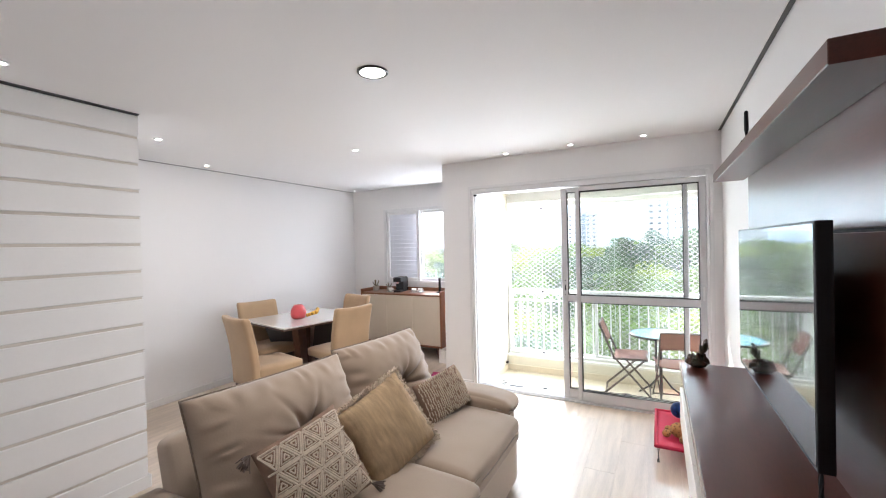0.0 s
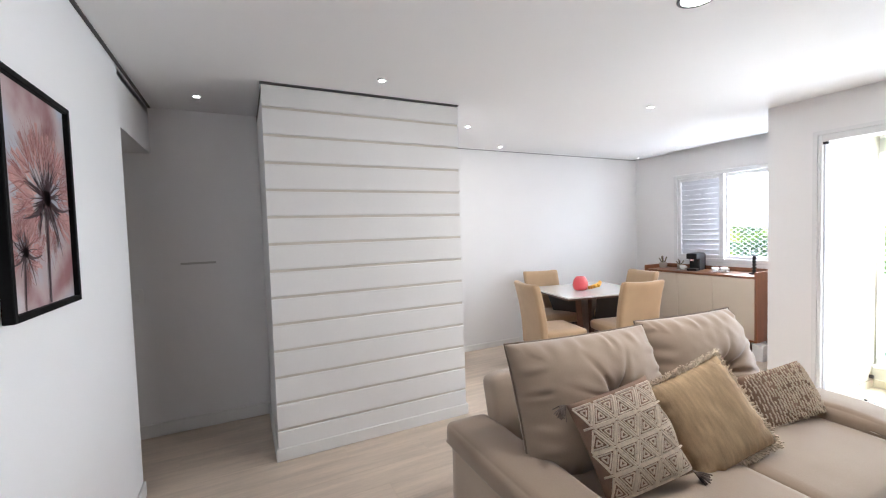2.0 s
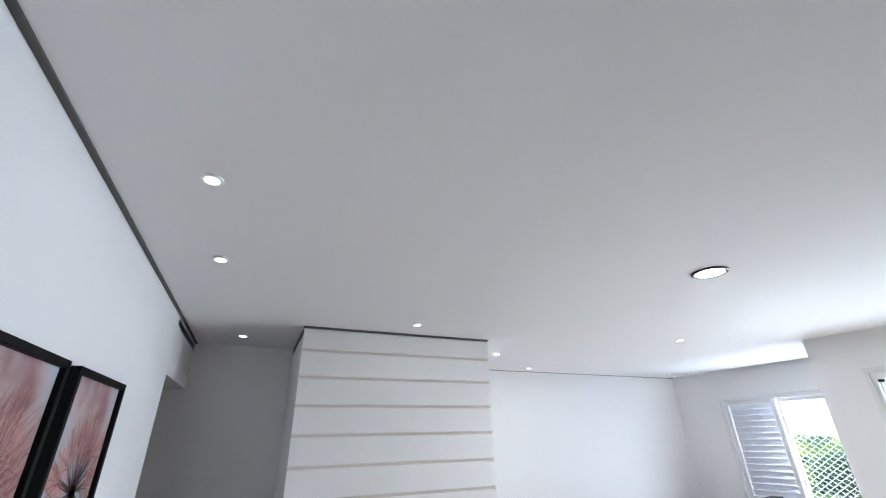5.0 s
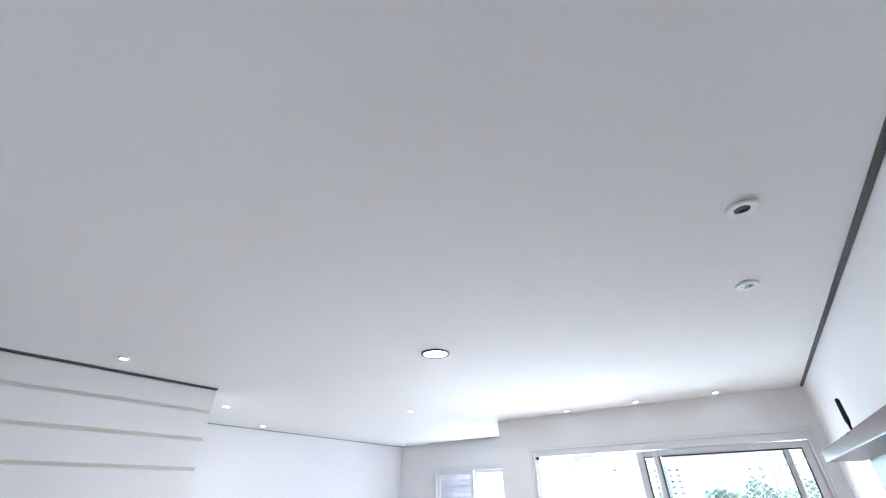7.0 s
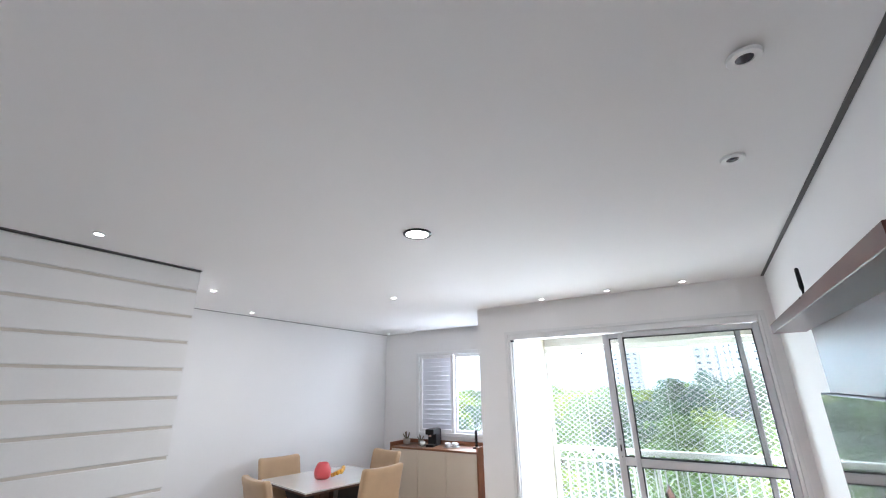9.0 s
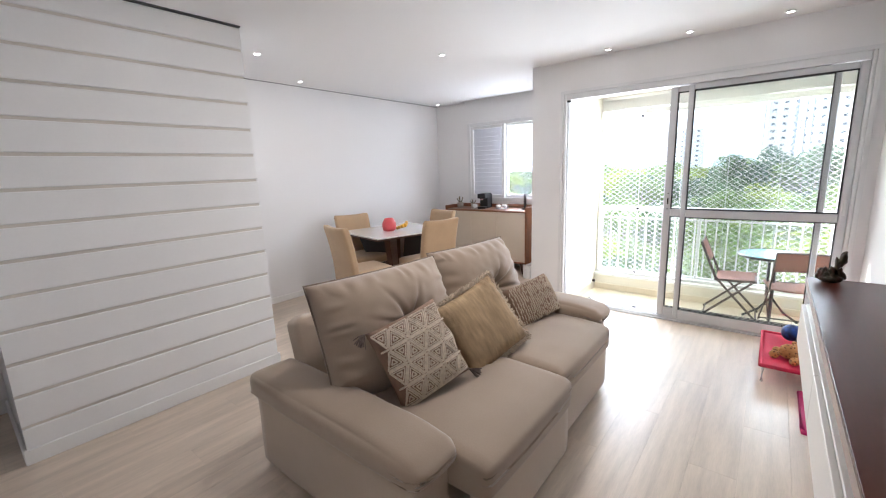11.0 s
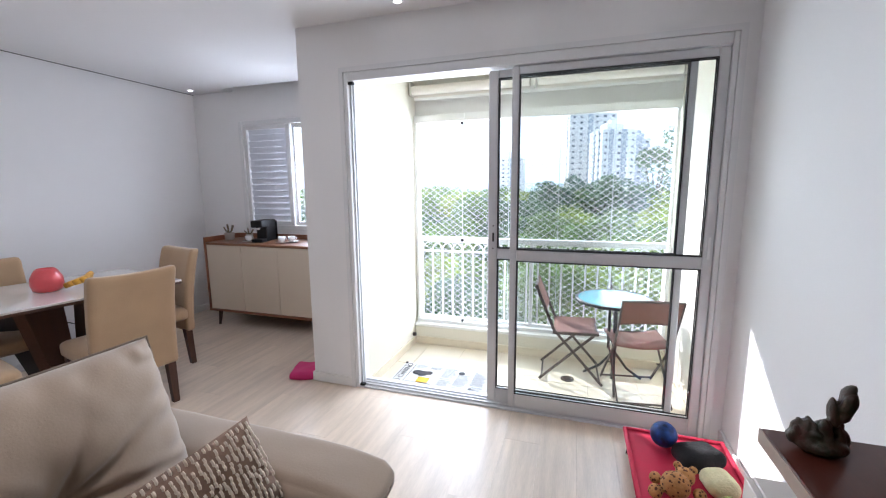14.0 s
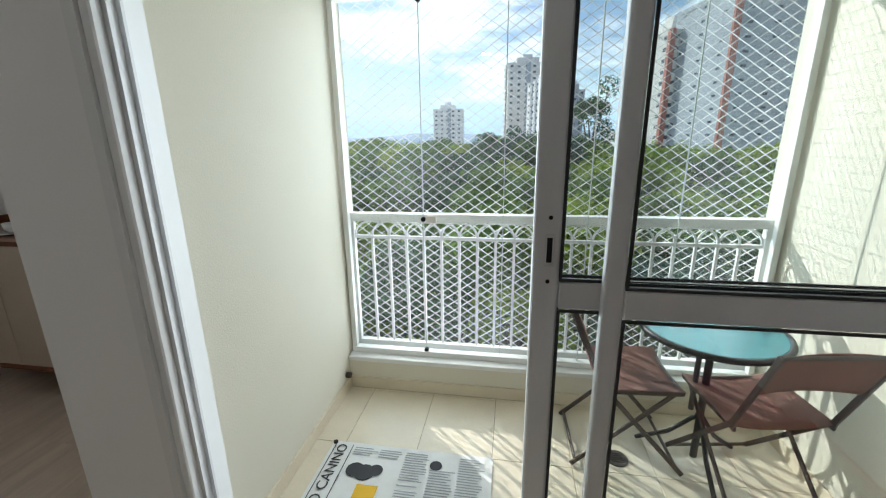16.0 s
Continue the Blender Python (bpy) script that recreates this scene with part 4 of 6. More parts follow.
def tower(x, y, w, d, top, storeys, cols, body, stripe, label, turn=0.0, roof=True, band=None, win=1.0):
    """A tower of flats: body, coloured vertical stripes, windows storey by storey, a roof house."""
    t_ = thing("apartment_tower", x, y, GZ, turn, label, "building", "towers beyond the trees")
    h = top - GZ
    part("wall", bbox(-w / 2, w / 2, -d / 2, d / 2, 0, h), body, t_)
    if roof:
        part("roof", bbox(-w * 0.28, w * 0.22, -d * 0.25, d * 0.25, h, h + 3.2), body, t_)
        part("roof_tank", bbox(-w * 0.12, w * 0.08, -d * 0.12, d * 0.12, h + 3.2, h + 5.0), body, t_)
    part("parapet", bbox(-w / 2 - 0.15, w / 2 + 0.15, -d / 2 - 0.15, d / 2 + 0.15, h - 0.7, h + 0.25), body, t_)
    for a, c in stripe:
        part("stripe", bbox(w * a, w * c, -d / 2 - 0.35, -d / 2 + 0.1, 0, h + 0.4), band or CONC_D, t_)
        part("stripe", bbox(-w / 2 - 0.35, -w / 2 + 0.1, d * a, d * c, 0, h + 0.4), band or CONC_D, t_)
    sh = h / storeys
    me = None
    pw = w / cols
    first = max(0, storeys - 20)
    for s_ in range(first, storeys):
        for c in range(cols):
            px = -w / 2 + (c + 0.5) * pw
            m = Matrix.Translation((px, -d / 2, (s_ + 0.5) * sh))
            if me is None:
                o = part("window", bbox(-pw * 0.19 * win, pw * 0.19 * win, -0.06, 0.05, -sh * 0.17 * win, sh * 0.17 * win), WINDARK, t_)
                o.matrix_local = m
                me = o.data
            else:
                same("window", me, t_, m)
            if c < 3:
                same("window", me, t_, Matrix.Translation((-w / 2, -d / 2 + (c + 0.5) * d / 3, (s_ + 0.5) * sh)) @ Matrix.Rotation(radians(-90), 4, "Z"))
    return t_


tower(-46, 306, 20, 14, 21.0, 13, 5, CONC_B, [(0.0, 0.12)], "far white apartment tower with a blue roof")
tower(6, 232, 22, 18, 36.5, 19, 6, CONC_A, [(-0.1, 0.0)], "pale concrete apartment tower above the trees", 8)
tower(15, 204, 15, 14, 25.0, 15, 5, CONC_B, [(-0.30, -0.18), (0.05, 0.2)], "white and grey striped apartment tower", 20)
tower(30, 236, 9, 12, 24.0, 14, 3, CONC_D, [], "grey apartment block behind a tall tree")
tower(41.5, 134, 10, 16, 27.0, 16, 3, CONC_A, [(-0.5, -0.42), (0.42, 0.5)], "apartment tower with red vertical stripes", 14, band=BRICKRED)
tower(57, 120, 30, 22, 31.0, 17, 5, CONC_D, [(-0.5, -0.47)], "large blue-grey apartment tower with a red striped corner", 12, band=BRICKRED, win=0.55)
hs = thing("apartment_block", 38.5, 164, GZ, 10, "low white block with a red roof tank", "building")
part("wall", bbox(-4.5, 4.5, -4, 4, 0, 19.5), CONC_B, hs)
part("roof_tank", bbox(-1.8, 1.8, -2, 2, 19.5, 23), BRICKRED, hs)
for i in range(4):
    for j in range(4):
        part("window", bbox(-3.9 + i * 2.1, -2.6 + i * 2.1, -4.06, -3.95, 7 + j * 3, 8.4 + j * 3), WINDARK, hs)

BARK = mat("bark", (0.10, 0.075, 0.055), 0.9, vary=0.4, scale=3, grain=12, bump=0.02)


def leafmat(name, colour):
    m = mat(name, colour, 0.55, vary=0.45, scale=0.35, grain=1.7, spec=0.3)
    n, l = m.node_tree.nodes, m.node_tree.links
    p = n["Principled BSDF"]
    # leaves of one crown differ
    geo = n.new("ShaderNodeNewGeometry")
    hs_ = n.new("ShaderNodeHueSaturation")
    mr = n.new("ShaderNodeMapRange")
    mr.inputs["To Min"].default_value, mr.inputs["To Max"].default_value = 0.6, 1.45
    l.new(geo.outputs["Random Per Island"], mr.inputs["Value"])
    l.new(mr.outputs[0], hs_.inputs["Value"])
    src = p.inputs["Base Color"].links[0].from_socket
    l.new(src, hs_.inputs["Color"])
    l.new(hs_.outputs["Color"], p.inputs["Base Color"])
    # sunlight comes through the leaves
    tr = n.new("ShaderNodeBsdfTranslucent")
    l.new(hs_.outputs["Color"], tr.inputs["Color"])
    ms = n.new("ShaderNodeMixShader")
    ms.inputs[0].default_value = 0.45
    l.new(p.outputs[0], ms.inputs[1])
    l.new(tr.outputs[0], ms.inputs[2])
    l.new(ms.outputs[0], n["Material Output"].inputs["Surface"])
    return m


# dark and blue leaves have some bluish haze mixed into their green
LEAVES = [leafmat("leaves_dark", (0.08, 0.165, 0.065)), leafmat("leaves_mid", (0.15, 0.26, 0.05)), leafmat("leaves_light", (0.30, 0.40, 0.05)), leafmat("leaves_hazy_blue", (0.085, 0.17, 0.11))]


def tree(x, y, z, h, r, seed, leaf, size, count, label, tall=False, up=None):
    rnd = random.Random(seed)
    t_ = thing("tree", x, y, z, rnd.uniform(0, 360), label, "tree", "trees below the balcony")
    b = B()
    base = h * (0.45 if not tall else 0.55)
    top = Vector((rnd.uniform(-0.4, 0.4), rnd.uniform(-0.4, 0.4), base))
    rod(b, (0, 0, -0.5), top, h * 0.022, h * 0.013, 8)
    tips = []
    for k in range(7):
        a = k * 2.4 + rnd.uniform(-0.4, 0.4)
        e = top + Vector((math.cos(a) * r * 0.6, math.sin(a) * r * 0.6, h * rnd.uniform(0.12, 0.42)))
        rod(b, top - Vector((0, 0, rnd.uniform(0, base * 0.25))), e, h * 0.009, h * 0.003, 5)
        tips.append(e)
    part("trunk", b, BARK, t_)
    # crown: clumps round the limbs, each a loose shell of leaves
    clumps = []
    for e in tips:
        clumps.append((e, r * rnd.uniform(0.34, 0.52)))
    for k in range(9 if not tall else 6):
        a = rnd.uniform(0, 6.3)
        q = rnd.uniform(0.1, 0.85)
        clumps.append((Vector((math.cos(a) * r * q, math.sin(a) * r * q, h * (0.93 - 0.33 * q * q) - rnd.uniform(0, h * 0.12))), r * rnd.uniform(0.26, 0.42)))
    vs, fs = [], []
    for i in range(count):
        c, cr = clumps[i % len(clumps)]
        d = Vector((rnd.gauss(0, 1), rnd.gauss(0, 1), rnd.gauss(0.25, 0.9)))
        d.normalize()
        p = c + d * cr * (0.55 + 0.5 * rnd.random() ** 0.5) * Vector((1, 1, 0.75)).length / 1.6
        nrm = (d + Vector((rnd.uniform(-0.7, 0.7), rnd.uniform(-0.7, 0.7), rnd.uniform(-0.2, 0.8)))).normalized()
        u = nrm.orthogonal().normalized()
        w = nrm.cross(u)
        ang = rnd.uniform(0, 6.3)
        u, w = u * math.cos(ang) + w * math.sin(ang), w * math.cos(ang) - u * math.sin(ang)
        s = size * rnd.uniform(0.6, 1.4)
        o = len(vs)
        vs.extend((p - u * s, p + w * s * 0.45 + nrm * s * 0.12, p + u * s, p - w * s * 0.45 + nrm * s * 0.12))
        fs.append((o, o + 1, o + 2, o + 3))
    me = bpy.data.meshes.new("crown")
    me.from_pydata(vs, [], fs)
    me.materials.append(leaf)
    ob = new("crown", me)
    ob.parent = t_
    return t_


rt = random.Random(11)
kinds = [tree(-6 + 5 * i, 26 + 3 * (i % 3), GZ, 13 + i % 3, 3.6 + 0.4 * (i % 3), 20 + i, LEAVES[i % 4], 0.26, 3600, ("dark green", "mid green", "yellow-green", "blue-green")[i % 4] + " leafy tree below the balcony") for i in range(6)]
for band_, gap in (((17, 44), 4.6), ((44, 90), 6.6), ((90, 175), 11.0)):
    y = band_[0]
    while y < band_[1]:
        x = -0.85 * y - 6
        while x < 0.85 * y + 6:
            tx, ty = x + rt.uniform(-0.45, 0.45) * gap, y + rt.uniform(-0.45, 0.45) * gap
            x += gap
            if rt.random() < 0.10:
                continue
            k = kinds[rt.randrange(6)]
            s = (gap / 6.2) * rt.uniform(0.85, 1.25) if gap > 5 else rt.uniform(0.72, 1.0)
            # crowns rise with distance up to the skyline
            topz = -9.5 + 9.5 * min(1.0, (ty - 15) / 62) + rt.uniform(-1.6, 1.4)
            hz = (topz - GZ) / 14.5
            hz = max(0.42, min(1.5, hz))
            if 24 < tx < 66 and ty > 100 or (ty > 150 and abs(tx) < 40):
                continue
            m = pose(tx, ty, GZ, 0, 0, rt.uniform(0, 360)) @ Matrix.Diagonal((s, s, hz, 1))
            o = copy_thing(k, m)
            o.scale = (s, s, hz)
        y += gap
# a higher clump of dark trees on the skyline and one tall airy tree
for i, (tx, ty, tz) in enumerate(((-4, 82, 21.4), (0, 80, 22.2), (4.5, 78, 22.4), (8.5, 80, 21.4), (12, 86, 20.2), (-8, 88, 19.0), (24, 92, 18.6), (29, 96, 18.4))):
    o = copy_thing(kinds[(i * 3) % 2 * 3], pose(tx, ty, GZ, 0, 0, i * 70))
    o.scale = (1.25, 1.25, tz / 14.0)
tall = tree(15.2, 90, GZ, 28.4, 4.6, 77, LEAVES[0], 0.30, 2600, "tall airy dark tree standing above the others", True)

# ---- rooms behind the boarded wall ----
wall("wall_bedroom_door_near", -4.90, -4.78, 1.20, 2.52, -0.2, 2.6)
wall("wall_bedroom_door_far", -4.90, -4.78, 3.34, 4.60, -0.2, 2.6)
wall("wall_bedroom_door_head", -4.90, -4.78, 2.52, 3.34, 2.10, 2.6)
wall("wall_bedroom_side_near", -7.6, -4.90, 1.20, 1.32, -0.2, 2.6)
wall("wall_bedroom_side_far", -7.6, XD - 0.12, 4.48, 4.60, -0.2, 2.6)
wall("wall_bedroom_end_low", -7.62, -7.5, 1.32, 4.48, -0.2, 0.83)
wall("wall_bedroom_end_high", -7.62, -7.5, 1.32, 4.48, 1.75, 2.6)
wall("wall_bedroom_end_near", -7.62, -7.5, 1.32, 3.30, 0.83, 1.75)
wall("wall_bedroom_end_far", -7.62, -7.5, 4.20, 4.48, 0.83, 1.75)
bw = thing("window_bedroom", -7.5, 3.75, 0.83, 0, kind="structure")
b = B()
for y0, y1, z0, z1 in ((-0.45, -0.41, 0, 0.92), (0.41, 0.45, 0, 0.92), (-0.41, 0.41, 0, 0.04), (-0.41, 0.41, 0.88, 0.92), (-0.02, 0.02, 0.04, 0.88)):
    box(b, -0.05, 0.012, y0, y1, z0, z1)
part("window_frame", b, ALU2, bw)
dj = thing("door_bedroom", -4.78, 2.52, 0, 0, kind="structure")
b = B()
box(b, -0.12, 0.012, -0.002, 0.03, 0, 2.10)
box(b, -0.12, 0.012, 0.79, 0.822, 0, 2.10)
box(b, -0.12, 0.012, 0.03, 0.79, 2.068, 2.10)
part("door_frame", b, TRIM, dj)
part("strike_plate", bbox(0.0125, 0.015, 0.006, 0.020, 0.98, 1.12), BLACK, dj)
part("door_leaf", bbox(-0.86, -0.125, 0.755, 0.79, 0.01, 2.06, 0.003), TRIM, dj)
b = B()
rod(b, (-0.80, 0.70, 1.02), (-0.80, 0.756, 1.02), 0.009)
rod(b, (-0.80, 0.705, 1.02), (-0.69, 0.705, 1.02), 0.009)
part("door_handle", b, CHROME, dj)
skirting("baseboard_corridor", -4.78, -4.766, 1.735, 2.52, 0.07)
LINEN = mat("white_linen", (0.75, 0.74, 0.73), 0.9, vary=0.05, bump=0.002, grain=40)
bed = thing("bed", -6.75, 3.55, 0, 0, "bed with white linen under the bedroom window", "bed")
part("base", bbox(-0.7, 0.7, -0.9, 0.9, 0.02, 0.34, 0.02), SUEDE2, bed)
b = softbox(1.40, 1.80, 0.24, 0.07, 10, 0.01, 0.01)
o = part("mattress", b, LINEN, bed, smooth=True)
o.matrix_local = pose(0, 0, 0.34)
mon = thing("small_television", -7.33, 3.62, 0.93, 0, "small dark screen under the bedroom window", "television")
part("screen", bbox(-0.02, 0.02, -0.14, 0.14, 0.05, 0.42, 0.004), BLACK, mon)
part("stand", bbox(-0.06, 0.06, -0.1, 0.1, 0, 0.05, 0.004), BLACK, mon)
sh = thing("wall_ledge", -7.42, 3.62, 0.90, 0, "shallow white ledge under the bedroom window", "shelf")
part("board", bbox(-0.079, 0.18, -0.5, 0.5, 0, 0.03, 0.003), TRIM, sh)

# ---- cushions on the sofa ----
JUTE = mat("jute_cushion", (0.43, 0.305, 0.175), 0.95, vary=0.35, scale=10, grain=120, bump=0.002, stretch=(1, 5, 1))
FRINGE = mat("fringe", (0.66, 0.55, 0.42), 0.95, vary=0.3, scale=30, grain=150, bump=0.002)
TAUPE = mat("taupe_cushion", (0.24, 0.15, 0.105), 0.95, vary=0.2, scale=12, grain=160, bump=0.001)
CORD = mat("cream_cord", (0.66, 0.56, 0.44), 0.9, vary=0.15, scale=60)


def face_x(w, h, t, k, u, v):
    """How far a pillow's face stands out at u, v from -1 to 1."""
    return t / 2 * max(0.0, (1 - abs(u) ** k) * (1 - abs(v) ** k)) ** 0.55


def cord_line(b, w, h, t, k, p, q, r, n=5):
    pts = []
    for i in range(n + 1):
        u, v = p[0] + (q[0] - p[0]) * i / n, p[1] + (q[1] - p[1]) * i / n
        pts.append((face_x(w, h, t, k, u, v) + 0.003, u * w / 2 * 0.98, v * h / 2 * 0.98))
    tube(b, pts, r, 5)


W1, T1 = 0.385, 0.14
c1 = thing("cushion", -0.72, 1.535, 0.655, 0, "brown cushion embroidered with cream triangles and corner tassels", "cushion", "throw cushions on the sofa")
c1.matrix_world = pose(-0.61, 1.545, 0.63, 0, -27, -20) @ pose(0, 0, 0, 14, 0, 0)
part("cover", pillow(W1, W1, T1, 22, 3.2, 3, None, 0.05, 0.004), TAUPE, c1, smooth=True)
b = B()
# rows of triangles, points up and points down, each with a smaller one stitched inside and knots between
rr = random.Random(4)
RH, TS = 1.84 / 4, 0.53
for r_ in range(4):
    z0, z1 = -0.92 + r_ * RH, -0.92 + (r_ + 1) * RH
    cord_line(b, W1, W1, T1, 3.2, (-0.93, z0), (0.93, z0), 0.0045, 10)
    off = TS / 2 if r_ % 2 else 0.0
    for c_ in range(-1, 6):
        for down in (0, 1):
            x0 = -1.05 + c_ * TS + off + down * TS / 2
            tri = [(x0, z1), (x0 + TS, z1), (x0 + TS / 2, z0)] if down else [(x0, z0), (x0 + TS, z0), (x0 + TS / 2, z1)]
            cx_, cz_ = sum(p[0] for p in tri) / 3, sum(p[1] for p in tri) / 3
            if abs(cx_) > 0.93:
                continue
            for f, w_ in ((0.86, 0.0046), (0.56, 0.0030), (0.24, 0.0034)):
                tt = [(max(-0.95, min(0.95, cx_ + (p[0] - cx_) * f)), cz_ + (p[1] - cz_) * f) for p in tri]
                for m_ in range(3):
                    p_, q_ = tt[m_], tt[(m_ + 1) % 3]
                    if f == 0.62:
                        # a dotted row of short stitches
                        for d_ in range(4):
                            a_, e_ = (d_ + 0.15) / 4, (d_ + 0.7) / 4
                            cord_line(b, W1, W1, T1, 3.2, (p_[0] + (q_[0] - p_[0]) * a_, p_[1] + (q_[1] - p_[1]) * a_), (p_[0] + (q_[0] - p_[0]) * e_ + rr.uniform(-0.008, 0.008), p_[1] + (q_[1] - p_[1]) * e_), w_, 1)
                    else:
                        cord_line(b, W1, W1, T1, 3.2, p_, q_, w_, 3)
tagged(part("embroidery", b, CORD, c1, "cream corded triangles"), kind="stuff")
TASSEL = mat("tassel_yarn", (0.16, 0.12, 0.10), 0.95, vary=0.4, scale=50)
for u, v in ((-1, 1), (1, -1)):
    b = B()
    rr = random.Random(5)
    e = Vector((0, u * W1 / 2, v * W1 / 2))
    for k in range(26):
        d = Vector((rr.uniform(-0.5, 0.5), u * rr.uniform(0.3, 1), v * rr.uniform(-0.2, 0.6) - 0.5)).normalized()
        tube(b, [e, e + d * 0.03, e + d * rr.uniform(0.045, 0.06) + Vector((0, 0, -0.008))], 0.0022, 4)
    part("tassel", b, TASSEL, c1, "dark yarn tassel")

c2 = thing("cushion", 0, 0, 0, 0, "tan woven jute cushion with a fringed edge", "cushion", "throw cushions on the sofa")
c2.matrix_world = pose(-0.575, 2.01, 0.625, 0, -30, -18) @ pose(0, 0, 0, 17, 0, 0)
part("cover", pillow(0.45, 0.42, 0.14, 24, 3.2, 9, None, 0.05, 0.007), JUTE, c2, smooth=True)
b = B()
rr = random.Random(8)
pts = seam(0.45, 0.42, 0.05, 26)
for i, p in enumerate(pts):
    p = Vector(p)
    d = Vector((0, p.y, p.z)).normalized()
    for k in range(14):
        q = p + Vector((rr.uniform(-0.008, 0.008), rr.uniform(-0.006, 0.006), rr.uniform(-0.006, 0.006)))
        e = q + d * 0.016 + Vector((rr.uniform(-0.014, 0.014), rr.uniform(-0.01, 0.01), rr.uniform(-0.01, 0.01)))
        tube(b, [q, e], 0.0034, 4)
tagged(part("fringe", b, FRINGE, c2, "cream looped fringe"), kind="stuff")

c3 = thing("cushion", 0, 0, 0, 0, "small oblong cushion with beaded cream knots", "cushion", "throw cushions on the sofa")
c3.matrix_world = pose(-0.60, 2.665, 0.575, 0, -28, -14) @ pose(0, 0, 0, 6, 0, 0)
part("cover", pillow(0.44, 0.27, 0.12, 20, 3.2, 4, None, 0.05, 0.004), TAUPE, c3, smooth=True)
b = B()
rr = random.Random(9)
for i in range(24):
    for j in range(15):
        if rr.random() < 0.10:
            continue
        u, v = -0.92 + 1.84 * i / 23 + rr.uniform(-0.015, 0.015), -0.9 + 1.8 * j / 14 + rr.uniform(-0.03, 0.03)
        x_ = face_x(0.44, 0.27, 0.12, 3.2, u, v) + 0.002
        ln = rr.uniform(0.006, 0.012)
        tube(b, [(x_, u * 0.216, v * 0.132 - ln), (x_ + 0.004, u * 0.216, v * 0.132), (x_, u * 0.216, v * 0.132 + ln)], 0.0042, 4)
tagged(part("beading", b, CORD, c3, "cream thread knots"), kind="stuff")

# ---- on the dining table ----
CORAL = mat("coral_glaze", (0.70, 0.085, 0.095), 0.3, vary=0.08, scale=8, coat=0.3)
BANANA = mat("banana_peel", (0.80, 0.45, 0.04), 0.5, vary=0.15, scale=20, dark=(0.45, 0.20, 0.03))
vs_ = thing("vase", -2.97, 3.64, 0.76, 0, "coral red ceramic vase on the dining table", "vase")
b = B()
lathe(b, [(0.055, 0.0), (0.075, 0.01), (0.085, 0.05), (0.083, 0.09), (0.062, 0.135), (0.05, 0.15), (0.046, 0.152), (0.042, 0.12)], 28)
part("body", b, CORAL, vs_, smooth=True)
bn = thing("bananas", -2.88, 3.78, 0.76, 25, "bunch of ripe yellow bananas on the table", "fruit")
for k in range(4):
    b = B()
    pts = [(0.05 * math.sin(a) - 0.03 + 0.012 * k, -0.06 + 0.11 * a / 1.6 - 0.02, 0.022 + 0.025 * math.sin(a * 1.2) + 0.012 * k) for a in [i * 0.2 for i in range(9)]]
    tube(b, pts, 0.019, 8)
    o = part("banana", b, BANANA, bn, smooth=True)
    o.matrix_local = pose(0, 0, 0, 0, 0, -30 + 22 * k)

so = thing("wall_socket", XD, 4.086, 0.31, 0, "white wall socket with a black plug and lead", "socket")
part("plate", bbox(0, 0.009, -0.06, 0.06, -0.037, 0.037, 0.003), TRIM, so)
part("plug", bbox(0.009, 0.045, 0.012, 0.048, -0.018, 0.018, 0.006), BLACK, so)
b = B()
tube(b, [(0.044, 0.03, 0.0), (0.07, 0.06, -0.01), (0.06, 0.16, -0.08), (0.03, 0.30, -0.20), (0.02, 0.45, -0.285)], 0.004, 6)
part("lead", b, BLACK, so)

# ---- on the buffet (top at 0.88) ----
POT = mat("grey_pot", (0.42, 0.36, 0.31), 0.8, vary=0.15, scale=20)
CACTUS = mat("succulent", (0.16, 0.13, 0.08), 0.7, vary=0.4, scale=30)
BZ = 0.88
for x, y, s in ((-3.16, 5.35, 1.0), (-2.98, 5.44, 0.75)):
    pl = thing("potted_cactus", x, y, BZ, 0, "small branching cactus in a stone-grey pot", "plant", "pots on the buffet")
    b = B()
    lathe(b, [(0.032 * s, 0), (0.045 * s, 0.01), (0.05 * s, 0.075 * s), (0.046 * s, 0.08 * s), (0.042 * s, 0.07 * s)], 20)
    part("pot", b, POT, pl, smooth=True)
    rr = random.Random(int(s * 10))
    for k in range(5):
        a = k * 1.3
        b = B()
        tube(b, [(0, 0, 0.07 * s), (0.03 * math.cos(a), 0.03 * math.sin(a), 0.10 * s), (0.05 * math.cos(a), 0.05 * math.sin(a), (0.13 + 0.05 * rr.random()) * s)], 0.008 * s, 6)
        part("stem", b, CACTUS, pl, smooth=True)
mc = thing("coffee_machine", -2.73, 5.36, BZ, 12, "small black capsule coffee machine on the buffet", "coffee machine")
part("body", bbox(-0.06, 0.06, -0.02, 0.16, 0, 0.22, 0.012), BLACK, mc)
part("head", bbox(-0.06, 0.06, -0.12, 0.0, 0.15, 0.22, 0.012), BLACK, mc)
part("drip_tray", bbox(-0.055, 0.055, -0.12, -0.021, 0, 0.03, 0.004), BLACK, mc)
part("spout", bbox(-0.02, 0.02, -0.10, -0.06, 0.125, 0.15, 0.004), CHROME, mc)
part("tank", bbox(-0.055, 0.055, 0.161, 0.20, 0.0, 0.20, 0.008), glass("smoke_glass", (0.3, 0.3, 0.32)), mc)
PORC = mat("porcelain", (0.82, 0.81, 0.79), 0.15, coat=0.4)
